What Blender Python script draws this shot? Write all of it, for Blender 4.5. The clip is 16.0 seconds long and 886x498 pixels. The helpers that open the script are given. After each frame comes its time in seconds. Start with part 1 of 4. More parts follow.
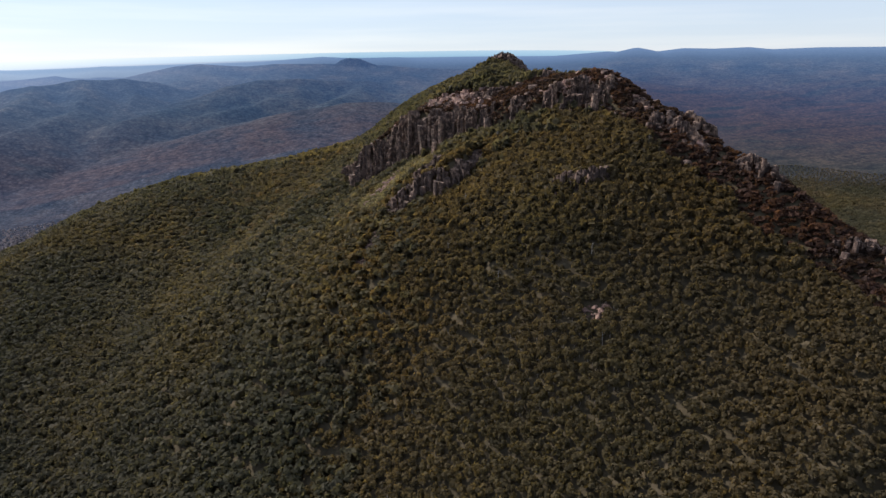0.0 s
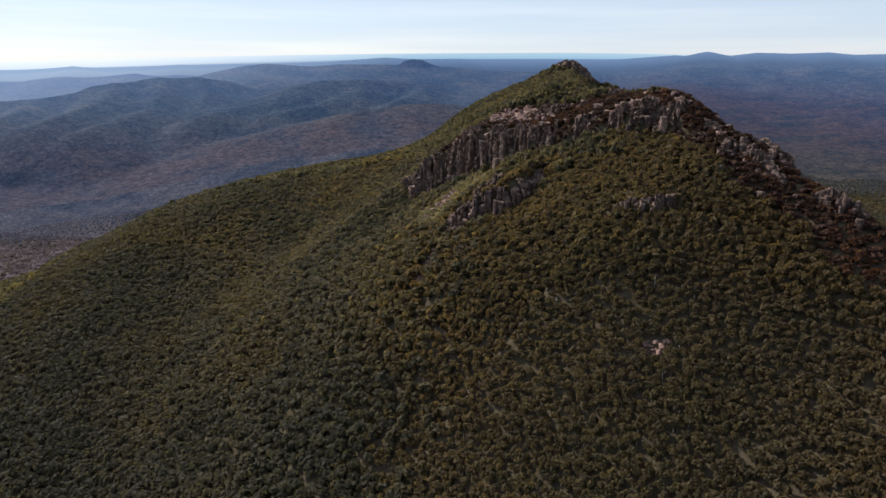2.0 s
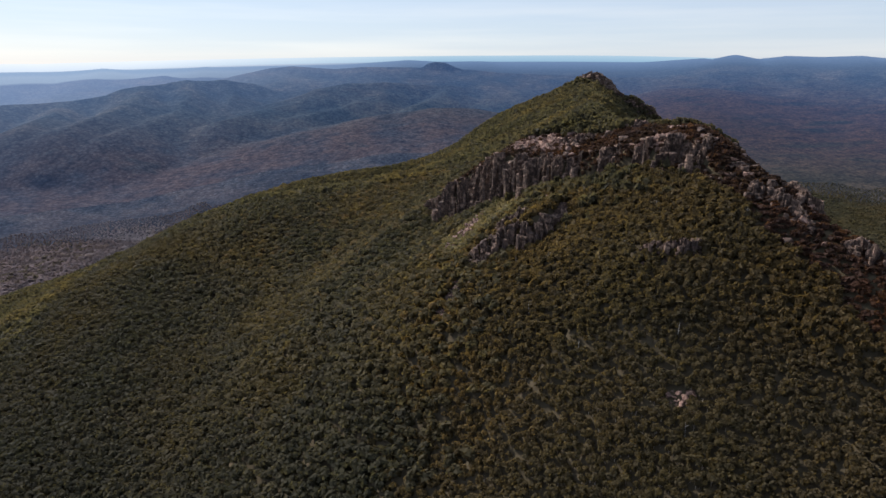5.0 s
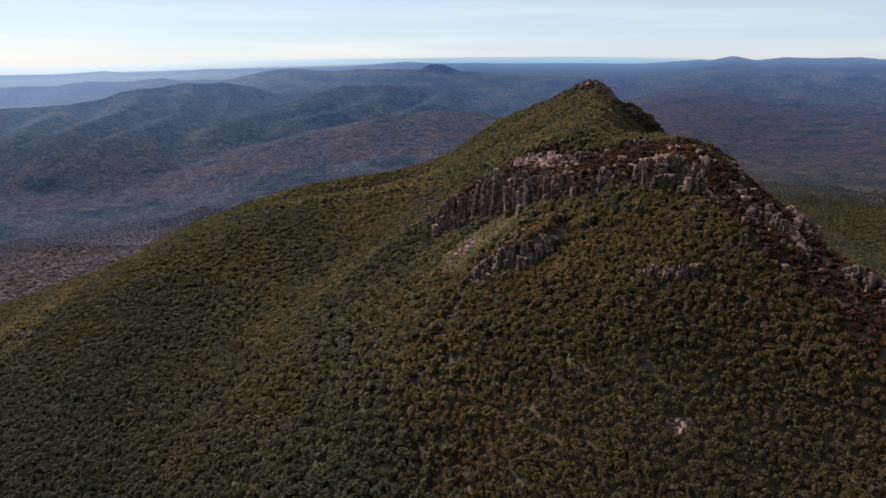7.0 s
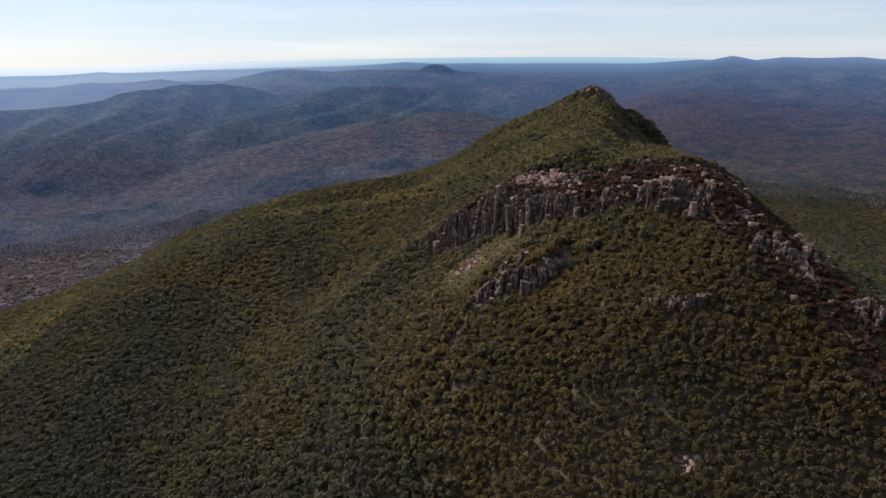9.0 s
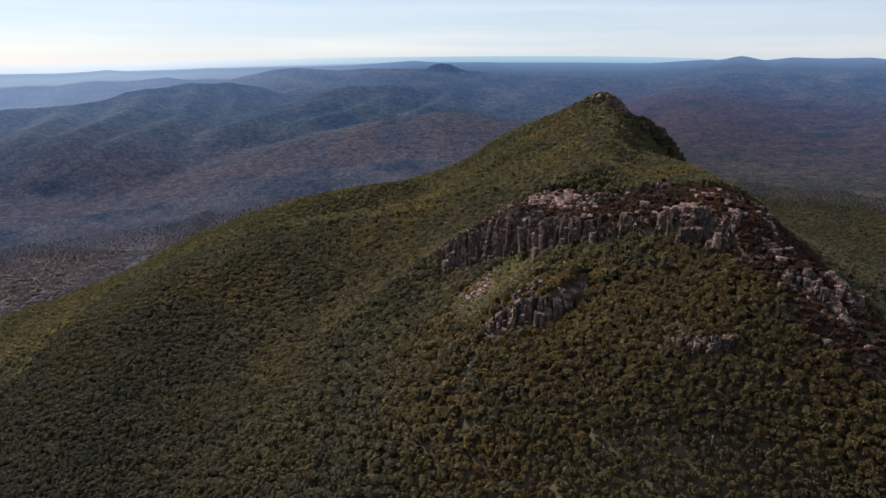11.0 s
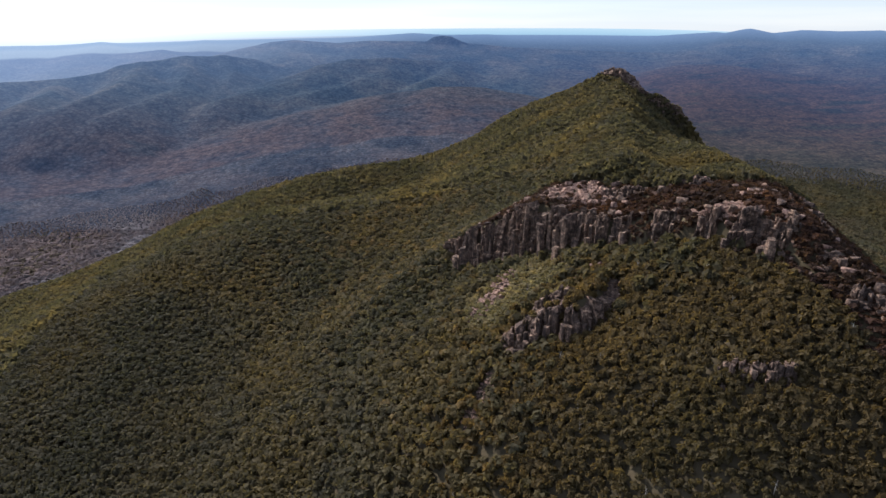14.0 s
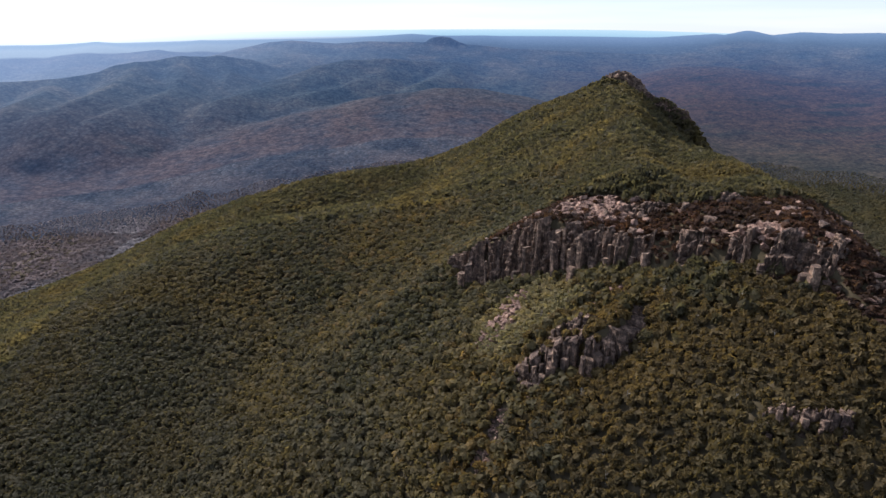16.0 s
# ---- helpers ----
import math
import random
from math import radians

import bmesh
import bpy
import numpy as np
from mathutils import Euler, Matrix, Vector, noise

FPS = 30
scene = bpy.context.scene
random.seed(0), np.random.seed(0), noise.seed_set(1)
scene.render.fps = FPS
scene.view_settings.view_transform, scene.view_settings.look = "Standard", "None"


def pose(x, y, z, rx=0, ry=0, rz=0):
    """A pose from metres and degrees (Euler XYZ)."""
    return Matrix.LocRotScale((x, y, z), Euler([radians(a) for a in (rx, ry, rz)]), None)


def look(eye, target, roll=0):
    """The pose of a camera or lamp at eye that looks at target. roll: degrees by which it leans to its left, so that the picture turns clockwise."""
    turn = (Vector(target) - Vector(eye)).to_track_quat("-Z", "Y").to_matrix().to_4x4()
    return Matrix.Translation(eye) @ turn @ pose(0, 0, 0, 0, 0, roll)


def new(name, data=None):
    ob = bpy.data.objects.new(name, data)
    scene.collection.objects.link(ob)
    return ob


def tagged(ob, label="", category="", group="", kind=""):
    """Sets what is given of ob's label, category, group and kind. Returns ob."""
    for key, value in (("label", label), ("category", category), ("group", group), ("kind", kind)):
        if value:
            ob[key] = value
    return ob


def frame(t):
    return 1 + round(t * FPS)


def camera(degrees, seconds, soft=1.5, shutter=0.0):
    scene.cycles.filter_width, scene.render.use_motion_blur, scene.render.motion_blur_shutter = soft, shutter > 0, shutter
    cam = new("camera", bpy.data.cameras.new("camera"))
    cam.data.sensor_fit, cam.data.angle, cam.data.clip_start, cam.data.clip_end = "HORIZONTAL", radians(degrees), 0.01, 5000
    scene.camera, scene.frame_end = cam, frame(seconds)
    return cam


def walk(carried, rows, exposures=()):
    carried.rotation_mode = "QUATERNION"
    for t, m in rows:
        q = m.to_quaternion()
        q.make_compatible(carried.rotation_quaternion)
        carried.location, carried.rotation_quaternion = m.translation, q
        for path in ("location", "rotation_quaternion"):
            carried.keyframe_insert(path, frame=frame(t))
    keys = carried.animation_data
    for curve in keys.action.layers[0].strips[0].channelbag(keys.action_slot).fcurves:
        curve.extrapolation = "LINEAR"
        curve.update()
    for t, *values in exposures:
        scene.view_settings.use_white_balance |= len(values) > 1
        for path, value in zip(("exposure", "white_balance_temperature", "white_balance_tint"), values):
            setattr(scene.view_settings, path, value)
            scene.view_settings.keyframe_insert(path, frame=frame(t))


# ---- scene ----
cam = camera(73.6, 16.0)
PATH = [
    (0, (1.3, -0.301, -1.014), (1.284, 1.608, -1.61), -0.8),
    (0.5, (0.859, 0.357, 0.69), (0.829, 2.267, 0.095), -0.8),
    (1, (0.406, 0.891, 2.709), (0.358, 2.801, 2.115), -0.7),
    (1.5, (-0.206, 1.134, 4.78), (-0.282, 3.043, 4.186), -0.6),
    (2, (-0.42, 2.01, 7.09), (-0.618, 3.91, 6.497), -0.1),
    (2.5, (-0.389, 2.75, 9.67), (-0.625, 4.646, 9.077), 0.1),
    (3, (-0.702, 3.289, 12.553), (-0.955, 5.182, 11.959), 0.1),
    (3.5, (-1.022, 3.647, 14.936), (-1.284, 5.539, 14.343), 0.2),
    (4, (-1.184, 4.239, 17.548), (-1.451, 6.13, 16.955), 0.1),
    (6.5, (-2.522, 5.147, 30.24), (-2.788, 7.04, 29.65), -0.1),
    (7, (-2.756, 5.467, 32.762), (-3.02, 7.359, 32.171), -0.1),
    (7.5, (-3.148, 6.007, 35.178), (-3.41, 7.9, 34.586), -0.2),
    (8, (-3.562, 7.345, 38.146), (-3.822, 9.237, 37.553), -0.2),
    (8.5, (-4.257, 9.256, 40.673), (-4.514, 11.148, 40.079), -0.3),
    (9, (-5.086, 12.141, 43.188), (-5.348, 14.033, 42.593), -0.2),
    (11.5, (-11.343, 31.078, 54.821), (-11.622, 32.964, 54.217), -0.0),
    (12, (-12.98, 36.176, 55.308), (-13.259, 38.062, 54.701), 0.0),
    (12.5, (-14.775, 40.771, 55.464), (-15.052, 42.649, 54.834), 0.0),
    (13, (-16.522, 46.563, 55.606), (-16.797, 48.422, 54.924), -0.0),
    (13.5, (-18.409, 51.558, 55.877), (-18.684, 53.418, 55.194), -0.0),
    (14, (-20.695, 56.978, 55.946), (-20.968, 58.838, 55.263), 0.1),
    (14.5, (-22.654, 62.191, 56.175), (-22.924, 64.052, 55.493), 0.1),
    (15, (-24.731, 68.003, 56.605), (-24.998, 69.864, 55.924), 0.2),
    (15.5, (-26.645, 73.138, 57.042), (-26.909, 75.0, 56.361), 0.2),
    (16, (-28.321, 79.093, 57.151), (-28.585, 80.955, 56.47), 0.3),
]
EXPOSURES = [(0, 0.42, 6300, 14), (3, 0.35, 6300, 14), (8, 0.3, 6300, 14), (12.5, 0.32, 6300, 14), (13.5, 0.53, 6300, 14), (16, 0.68, 6300, 14)]
walk(cam, [(t, look(eye, target, roll)) for t, eye, target, roll in PATH], EXPOSURES)

# ---------------------------------------------------------------- light
SUN_AZ, SUN_EL = radians(-57), radians(34)          # from +y, minus is to the left
world = bpy.data.worlds.new("world")
scene.world = world
world.use_nodes = True
wn = world.node_tree.nodes
wl = world.node_tree.links
wn.clear()
w_out = wn.new("ShaderNodeOutputWorld")
w_bg = wn.new("ShaderNodeBackground")
w_sky = wn.new("ShaderNodeTexSky")
w_sky.sky_type = 'NISHITA'
w_sky.sun_disc = False
w_sky.sun_elevation = SUN_EL
w_sky.sun_rotation = SUN_AZ
w_sky.altitude = 400
w_sky.air_density = 1.0
w_sky.dust_density = 0.25
w_sky.ozone_density = 2.0
w_bg.inputs["Strength"].default_value = 0.032
wl.new(w_sky.outputs[0], w_bg.inputs[0])
w_haze = wn.new("ShaderNodeBackground")               # thin high haze, almost even over the whole sky
w_haze.inputs["Strength"].default_value = 0.52
w_pos = wn.new("ShaderNodeTexCoord")
w_map = wn.new("ShaderNodeMapping")
w_map.inputs["Scale"].default_value = (1.2, 1.2, 22.0)
w_wisp = wn.new("ShaderNodeTexNoise")
w_wisp.inputs["Scale"].default_value = 1.6
w_wisp.inputs["Detail"].default_value = 5
w_ramp = wn.new("ShaderNodeValToRGB")
w_ramp.color_ramp.elements[0].position, w_ramp.color_ramp.elements[0].color = 0.45, (0.66, 0.76, 0.89, 1)
w_ramp.color_ramp.elements[1].position, w_ramp.color_ramp.elements[1].color = 0.75, (0.86, 0.90, 0.95, 1)
wl.new(w_pos.outputs["Generated"], w_map.inputs["Vector"])
wl.new(w_map.outputs[0], w_wisp.inputs["Vector"])
wl.new(w_wisp.outputs["Fac"], w_ramp.inputs[0])
wl.new(w_ramp.outputs[0], w_haze.inputs[0])
w_add = wn.new("ShaderNodeAddShader")
wl.new(w_bg.outputs[0], w_add.inputs[0])
wl.new(w_haze.outputs[0], w_add.inputs[1])
wl.new(w_add.outputs[0], w_out.inputs[0])

sun = new("sun", bpy.data.lights.new("sun", 'SUN'))
sun.data.energy = 5.0
sun.data.angle = radians(0.6)
sun.data.color = (1.0, 0.93, 0.82)
sun_dir = Vector((math.sin(SUN_AZ) * math.cos(SUN_EL), math.cos(SUN_AZ) * math.cos(SUN_EL), math.sin(SUN_EL)))
sun.matrix_world = look(sun_dir * 500, (0, 0, 0))


# ---------------------------------------------------------------- materials
def material(name, rough=0.9):
    m = bpy.data.materials.new(name)
    m.use_nodes = True
    n, l = m.node_tree.nodes, m.node_tree.links
    b = n["Principled BSDF"]
    b.inputs["Roughness"].default_value = rough
    b.inputs["Specular IOR Level"].default_value = 0.2
    return m, n, l, b


def ramp(n, stops):
    r = n.new("ShaderNodeValToRGB")
    e = r.color_ramp.elements
    e[0].position, e[0].color = stops[0][0], (*stops[0][1], 1)
    e[1].position, e[1].color = stops[-1][0], (*stops[-1][1], 1)
    for p, c in stops[1:-1]:
        q = e.new(p)
        q.color = (*c, 1)
    return r


def place(n):
    return n.new("ShaderNodeNewGeometry").outputs["Position"]


def noise_node(n, l, pos, scale, detail=4, rough=0.55):
    t = n.new("ShaderNodeTexNoise")
    t.inputs["Scale"].default_value = scale
    t.inputs["Detail"].default_value = detail
    t.inputs["Roughness"].default_value = rough
    l.new(pos, t.inputs["Vector"])
    return t.outputs["Fac"]


def mix(n, l, a, b, f, mode='MIX'):
    m = n.new("ShaderNodeMix")
    m.data_type = 'RGBA'
    m.blend_type = mode
    for v, s in ((f, m.inputs["Factor"]), (a, m.inputs["A"]), (b, m.inputs["B"])):
        if isinstance(v, bpy.types.NodeSocket):
            l.new(v, s)
        elif isinstance(v, tuple):
            s.default_value = (*v, 1)
        else:
            s.default_value = v
    return m.outputs["Result"]


def bump(n, l, b, height, strength, dist):
    u = n.new("ShaderNodeBump")
    u.inputs["Strength"].default_value = strength
    u.inputs["Distance"].default_value = dist
    l.new(height, u.inputs["Height"])
    l.new(u.outputs[0], b.inputs["Normal"])


def foliage(name, dark, mid, light, warm, patch=0.012, drift=1.0, through_=(1.0, 0.92, 0.55), spread=0.9, thin=0.62):
    """Leaves: each tree has its own tint, whole stands drift in hue."""
    m, n, l, b = material(name, 0.75)
    pos = place(n)
    at = n.new("ShaderNodeAttribute")
    at.attribute_name = "tint"
    r = ramp(n, [(0.0, dark), (0.5, mid), (0.9, light), (1.0, warm)])
    l.new(at.outputs["Fac"], r.inputs[0])
    stand = ramp(n, [(0.38, (0.74, 0.80, 0.78)), (0.5, (1, 1, 1)), (0.64, (1.28, 1.13, 0.86))])
    l.new(noise_node(n, l, pos, patch, 3), stand.inputs[0])
    c = mix(n, l, r.outputs[0], stand.outputs[0], drift, 'MULTIPLY')
    isl = n.new("ShaderNodeNewGeometry").outputs["Random Per Island"]
    lf = ramp(n, [(0.0, tuple(1 - 0.3 * spread for _ in range(3))), (1.0, (1 + 0.35 * spread, 1 + 0.3 * spread, 1 + 0.2 * spread))])
    l.new(isl, lf.inputs[0])
    c = mix(n, l, c, lf.outputs[0], 1.0, 'MULTIPLY')
    l.new(c, b.inputs["Base Color"])
    tr = n.new("ShaderNodeBsdfTranslucent")
    l.new(mix(n, l, c, through_, 1.0, 'MULTIPLY'), tr.inputs["Color"])
    ms = n.new("ShaderNodeMixShader")
    ms.inputs[0].default_value = thin
    l.new(b.outputs[0], ms.inputs[1])
    l.new(tr.outputs[0], ms.inputs[2])
    l.new(ms.outputs[0], n["Material Output"].inputs["Surface"])
    return m


def rock_material(name, base, warm, pale):
    m, n, l, b = material(name, 0.85)
    pos = place(n)
    r = ramp(n, [(0.3, tuple(v * 0.5 for v in base)), (0.46, base), (0.56, warm), (0.68, pale)])
    l.new(noise_node(n, l, pos, 0.42, 8, 0.72), r.inputs[0])
    st = n.new("ShaderNodeMapping")
    st.inputs["Scale"].default_value = (1.4, 1.4, 0.12)
    l.new(pos, st.inputs["Vector"])
    streak = ramp(n, [(0.38, (0.38, 0.36, 0.36)), (0.56, (1.1, 1.08, 1.05))])
    l.new(noise_node(n, l, st.outputs[0], 1.0, 4), streak.inputs[0])
    c = mix(n, l, r.outputs[0], streak.outputs[0], 0.65, 'MULTIPLY')
    oi = n.new("ShaderNodeObjectInfo").outputs["Random"]
    ov = ramp(n, [(0.0, (0.75, 0.74, 0.76)), (1.0, (1.25, 1.2, 1.12))])
    l.new(oi, ov.inputs[0])
    c = mix(n, l, c, ov.outputs[0], 1.0, 'MULTIPLY')
    l.new(c, b.inputs["Base Color"])
    bump(n, l, b, noise_node(n, l, pos, 1.6, 6, 0.75), 0.9, 0.45)
    return m


LEAF = foliage("eucalypt_leaves", (0.074, 0.061, 0.038), (0.116, 0.091, 0.050), (0.155, 0.119, 0.061), (0.180, 0.122, 0.062), 0.012, 0.65)
LEAF_SLOPE = foliage("slope_eucalypt_leaves", (0.060, 0.057, 0.040), (0.092, 0.083, 0.053), (0.123, 0.108, 0.063), (0.145, 0.114, 0.063), 0.012, 0.8, (1.0, 0.95, 0.64), 0.55)
HEATH = foliage("heath_leaves", (0.040, 0.025, 0.023), (0.070, 0.041, 0.035), (0.100, 0.057, 0.046), (0.090, 0.070, 0.046), 0.04)
PALE_SHRUB = foliage("pale_shrub_leaves", (0.14, 0.13, 0.082), (0.205, 0.182, 0.11), (0.26, 0.23, 0.145), (0.29, 0.26, 0.17), 0.05, 0.4)
# pale valley crowns; blue-mauve haze is put into these leaf colours
HAZED_VALLEY = foliage("hazed_valley_leaves", (0.205, 0.196, 0.226), (0.118, 0.118, 0.145), (0.142, 0.118, 0.126), (0.090, 0.080, 0.060), 0.004, 0.35, (1.0, 0.97, 0.98), 0.5, 0.72)
PLAIN_LEAF = foliage("plain_woodland_leaves", (0.056, 0.058, 0.038), (0.086, 0.078, 0.050), (0.105, 0.084, 0.060), (0.115, 0.076, 0.064), 0.006, 0.7, (1.0, 0.95, 0.8), 0.6, 0.6)
ROCK = rock_material("dolerite", (0.070, 0.051, 0.045), (0.160, 0.110, 0.090), (0.38, 0.28, 0.22))
PINK = rock_material("weathered_slab", (0.165, 0.108, 0.094), (0.25, 0.165, 0.138), (0.34, 0.25, 0.21))
# a much lighter, orange version of the cliff rock
ORANGE = rock_material("orange_rock_face", (0.30, 0.19, 0.12), (0.40, 0.25, 0.14), (0.45, 0.36, 0.27))
SUMMIT_ROCK = rock_material("brown_summit_rock", (0.070, 0.050, 0.043), (0.125, 0.088, 0.072), (0.20, 0.15, 0.12))
BARK, bn, bl_, bb = material("pale_bark", 0.8)
bb.inputs["Base Color"].default_value = (0.3, 0.26, 0.22, 1)
bl_.new(ramp(bn, [(0.3, (0.14, 0.11, 0.09)), (0.7, (0.36, 0.32, 0.27))]).outputs[0], bb.inputs["Base Color"])
bl_.new(noise_node(bn, bl_, place(bn), 2.0), [k for k in bn if k.type == 'VALTORGB'][0].inputs[0])


# ---------------------------------------------------------------- the shape of the land
def lattice(ix, iy, seed):
    h = (ix * 374761393 + iy * 668265263 + seed * 974634777) & 0x7fffffff
    h = ((h ^ (h >> 13)) * 1274126177) & 0x7fffffff
    return ((h ^ (h >> 16)) & 0xffff) / 65535.0


def vnoise(x, y, seed=0):
    """Smooth value noise, 0 to 1."""
    ix, iy = np.floor(x).astype(np.int64), np.floor(y).astype(np.int64)
    fx, fy = x - ix, y - iy
    fx, fy = fx * fx * (3 - 2 * fx), fy * fy * (3 - 2 * fy)
    a, b = lattice(ix, iy, seed), lattice(ix + 1, iy, seed)
    c, d = lattice(ix, iy + 1, seed), lattice(ix + 1, iy + 1, seed)
    return (a * (1 - fx) + b * fx) * (1 - fy) + (c * (1 - fx) + d * fx) * fy


def fbm(x, y, octaves=4, seed=0):
    s, a, tot = 0.0, 1.0, 0.0
    for o in range(octaves):
        s = s + a * vnoise(x * 2 ** o + 17.3 * o, y * 2 ** o - 9.1 * o, seed + o)
        tot += a
        a *= 0.5
    return s / tot


def ridged(x, y, octaves=4, seed=0):
    s, a, tot = 0.0, 1.0, 0.0
    for o in range(octaves):
        s = s + a * (1 - np.abs(2 * vnoise(x * 2 ** o + 5.7 * o, y * 2 ** o + 3.3 * o, seed + o) - 1))
        tot += a
        a *= 0.5
    return s / tot


# crest of the mountain, from the near spur over the rocky top to the far summit
CREST = [(215, 75, -112), (146, 160, -52), (119, 222, -42), (98, 259, -27), (77, 307, -7.6), (32, 378, -4.2),
         (50, 502, -30), (74, 738, -15), (88, 893, -3.0), (104, 930, -4.0), (165, 1190, -160)]
# second, rounder edge that makes the top and the saddle broad
EAST_EDGE = [(78, 305, -9), (86, 345, -8), (90, 390, -14), (97, 440, -25), (102, 500, -34), (108, 600, -41), (108, 700, -45), (104, 800, -34), (100, 880, -14)]
FALL_LEFT, FALL_RIGHT, FALL_RIGHT_MID, FALL_RIGHT_FAR, FALL = 713.0, 330.0, 470.0, 520.0, 480.0
# swells and hollows of the flank: x, y, radius, height
SWELLS = [(-190, 250, 80, -39), (-175, 400, 80, -17), (-150, 550, 90, 8), (-350, 400, 100, 13), (-20, 285, 35, 4.5),
          (55, 225, 35, 11), (0, 190, 45, -15.6), (-280, 500, 100, 24), (-80, 290, 50, 4), (-300, 650, 120, 8.6),
          (20, 430, 60, -4), (-60, 405, 35, 3), (88, 910, 15, 6), (106, 914, 13, 7),
          (-14, 380, 28, 4), (24, 360, 22, -6), (42, 338, 34, 3), (90, 280, 18, 4.5), (106, 247, 20, 4.5), (122, 212, 24, 5), (5, 770, 60, 6), (60, 860, 36, 3),
          (62, 893, 16, 5), (88, 905, 14, 5), (-132, 343, 32, 8), (-151, 291, 30, 7), (-12, 238, 22, 5), (72, 460, 28, 5), (76, 540, 32, 4),
          (-300, 640, 100, 5), (-500, 800, 120, 6), (-150, 890, 100, 6)]
# broad rises and hollows of the whole mountain, on a 150 m lattice from (-960, 120)
RELIEF = [[0, 0, 0, 0, -7, -33, -18, 17, -26],
          [0, 0, 0, 0, -11, 19, 5, -5, 0],
          [0, 0, 2, 15, -5, -25, -2, 3, -2],
          [0, 3, 5, 26, 46, 33, 8, 6, 1],
          [-4, 16, 7, 13, 5, -3, 11, -10, 3],
          [-6, 6, 5, 25, 14, -44, 33, -12, 7],
          [-1, -5, 26, 24, 38, 6, 12, -4, -6],
          [0, -1, 2, 1, 17, 36, 8, -2, -1]]
# foot of the main cliff: x, y, height of the face
CLIFF = [(-70, 416, 0), (-57, 397, 18), (-46, 383, 25), (-27, 369.5, 27), (-5, 350, 21), (14, 333, 12), (30, 323.5, 11), (51, 307, 9),
         (73, 286, 7), (83, 276, 3), (92, 262, 0)]


# dark shoulder beside the far summit
SHOULDER = [(108, 908, -8), (122, 892, -15), (140, 882, -23), (168, 877, -35), (182, 880, -52)]
SUMMIT_WALL = [(110, 904, 0), (120, 890, 5), (138, 879, 6), (158, 875, 8), (174, 873, 7), (186, 878, 5), (194, 881, 0)]
# foot of the lower outcrop
LOWER = [(-31, 281, 0), (-25, 282, 6), (-13, 282, 9), (0, 277, 12), (8, 279, 13), (16, 287, 11), (20, 300, 0)]


def tents(x, y):
    acc = np.zeros_like(x)
    for a, b in [*zip(CREST[:-1], CREST[1:]), *zip(EAST_EDGE[:-1], EAST_EDGE[1:])]:
        ux, uy = b[0] - a[0], b[1] - a[1]
        l2 = ux * ux + uy * uy
        t = np.clip(((x - a[0]) * ux + (y - a[1]) * uy) / l2, 0, 1)
        dx, dy = x - (a[0] + t * ux), y - (a[1] + t * uy)
        d = np.hypot(dx, dy)
        side = 0.5 + 0.5 * (ux * dy - uy * dx) / math.sqrt(l2) / (d + 1.0)
        right = FALL_RIGHT_FAR if a[1] > 450 else FALL_RIGHT_MID if a[1] > 300 else FALL_RIGHT
        soft_ = 22.0 if a in EAST_EDGE else 13.0 if a[1] > 700 else 8.0 if a[1] > 300 else 3.0
        d = np.sqrt(d * d + soft_ * soft_) - soft_
        fall = right + (FALL_LEFT - right) * side
        acc += np.exp((a[2] + t * (b[2] - a[2]) - FALL * (1 - np.exp(-d / fall))) / 6.0)
    return 6.0 * np.log(acc + 1e-60)


def notched(x, y):
    """How much of the cliff stands, 0 to 1; low in the brushy gaps between its blocks."""
    return np.where(x > 0, np.clip(8.0 * vnoise(x / 10.0, y / 10.0, 33) - 1.9, 0.0, 1), 1.0)


def cliff_place(x, y, line=CLIFF):
    """Distance in front of the cliff's line (behind: minus), and the face's height there."""
    best, n, h = np.full(x.shape, 1e9), np.zeros_like(x), np.zeros_like(x)
    for a, b in zip(line[:-1], line[1:]):
        ux, uy = b[0] - a[0], b[1] - a[1]
        t = np.clip(((x - a[0]) * ux + (y - a[1]) * uy) / (ux * ux + uy * uy), 0, 1)
        dx, dy = x - (a[0] + t * ux), y - (a[1] + t * uy)
        d = np.hypot(dx, dy)
        m = d < best
        best = np.where(m, d, best)
        n = np.where(m, np.where(ux * dy - uy * dx < 0, d, -d), n)
        h = np.where(m, a[2] + t * (b[2] - a[2]), h)
    return n, h


# where the flank is dropped to the valley, placed to fit the camera's view: x, y, unused height
FOOT = [(-1150, 250, 0), (-960, 520, 0), (-815, 735, 0), (-690, 868, 0), (-545, 970, 0), (-330, 1000, 0), (-130, 1035, 0), (40, 1080, 0), (300, 1120, 0)]


def relief(x, y):
    z = np.zeros_like(x)
    for j, row in enumerate(RELIEF):
        for i, m in enumerate(row):
            z = z + m * np.exp(-((x + 960 - 150 * i) ** 2 + (y - 120 - 150 * j) ** 2) / 20000.0)
    return z


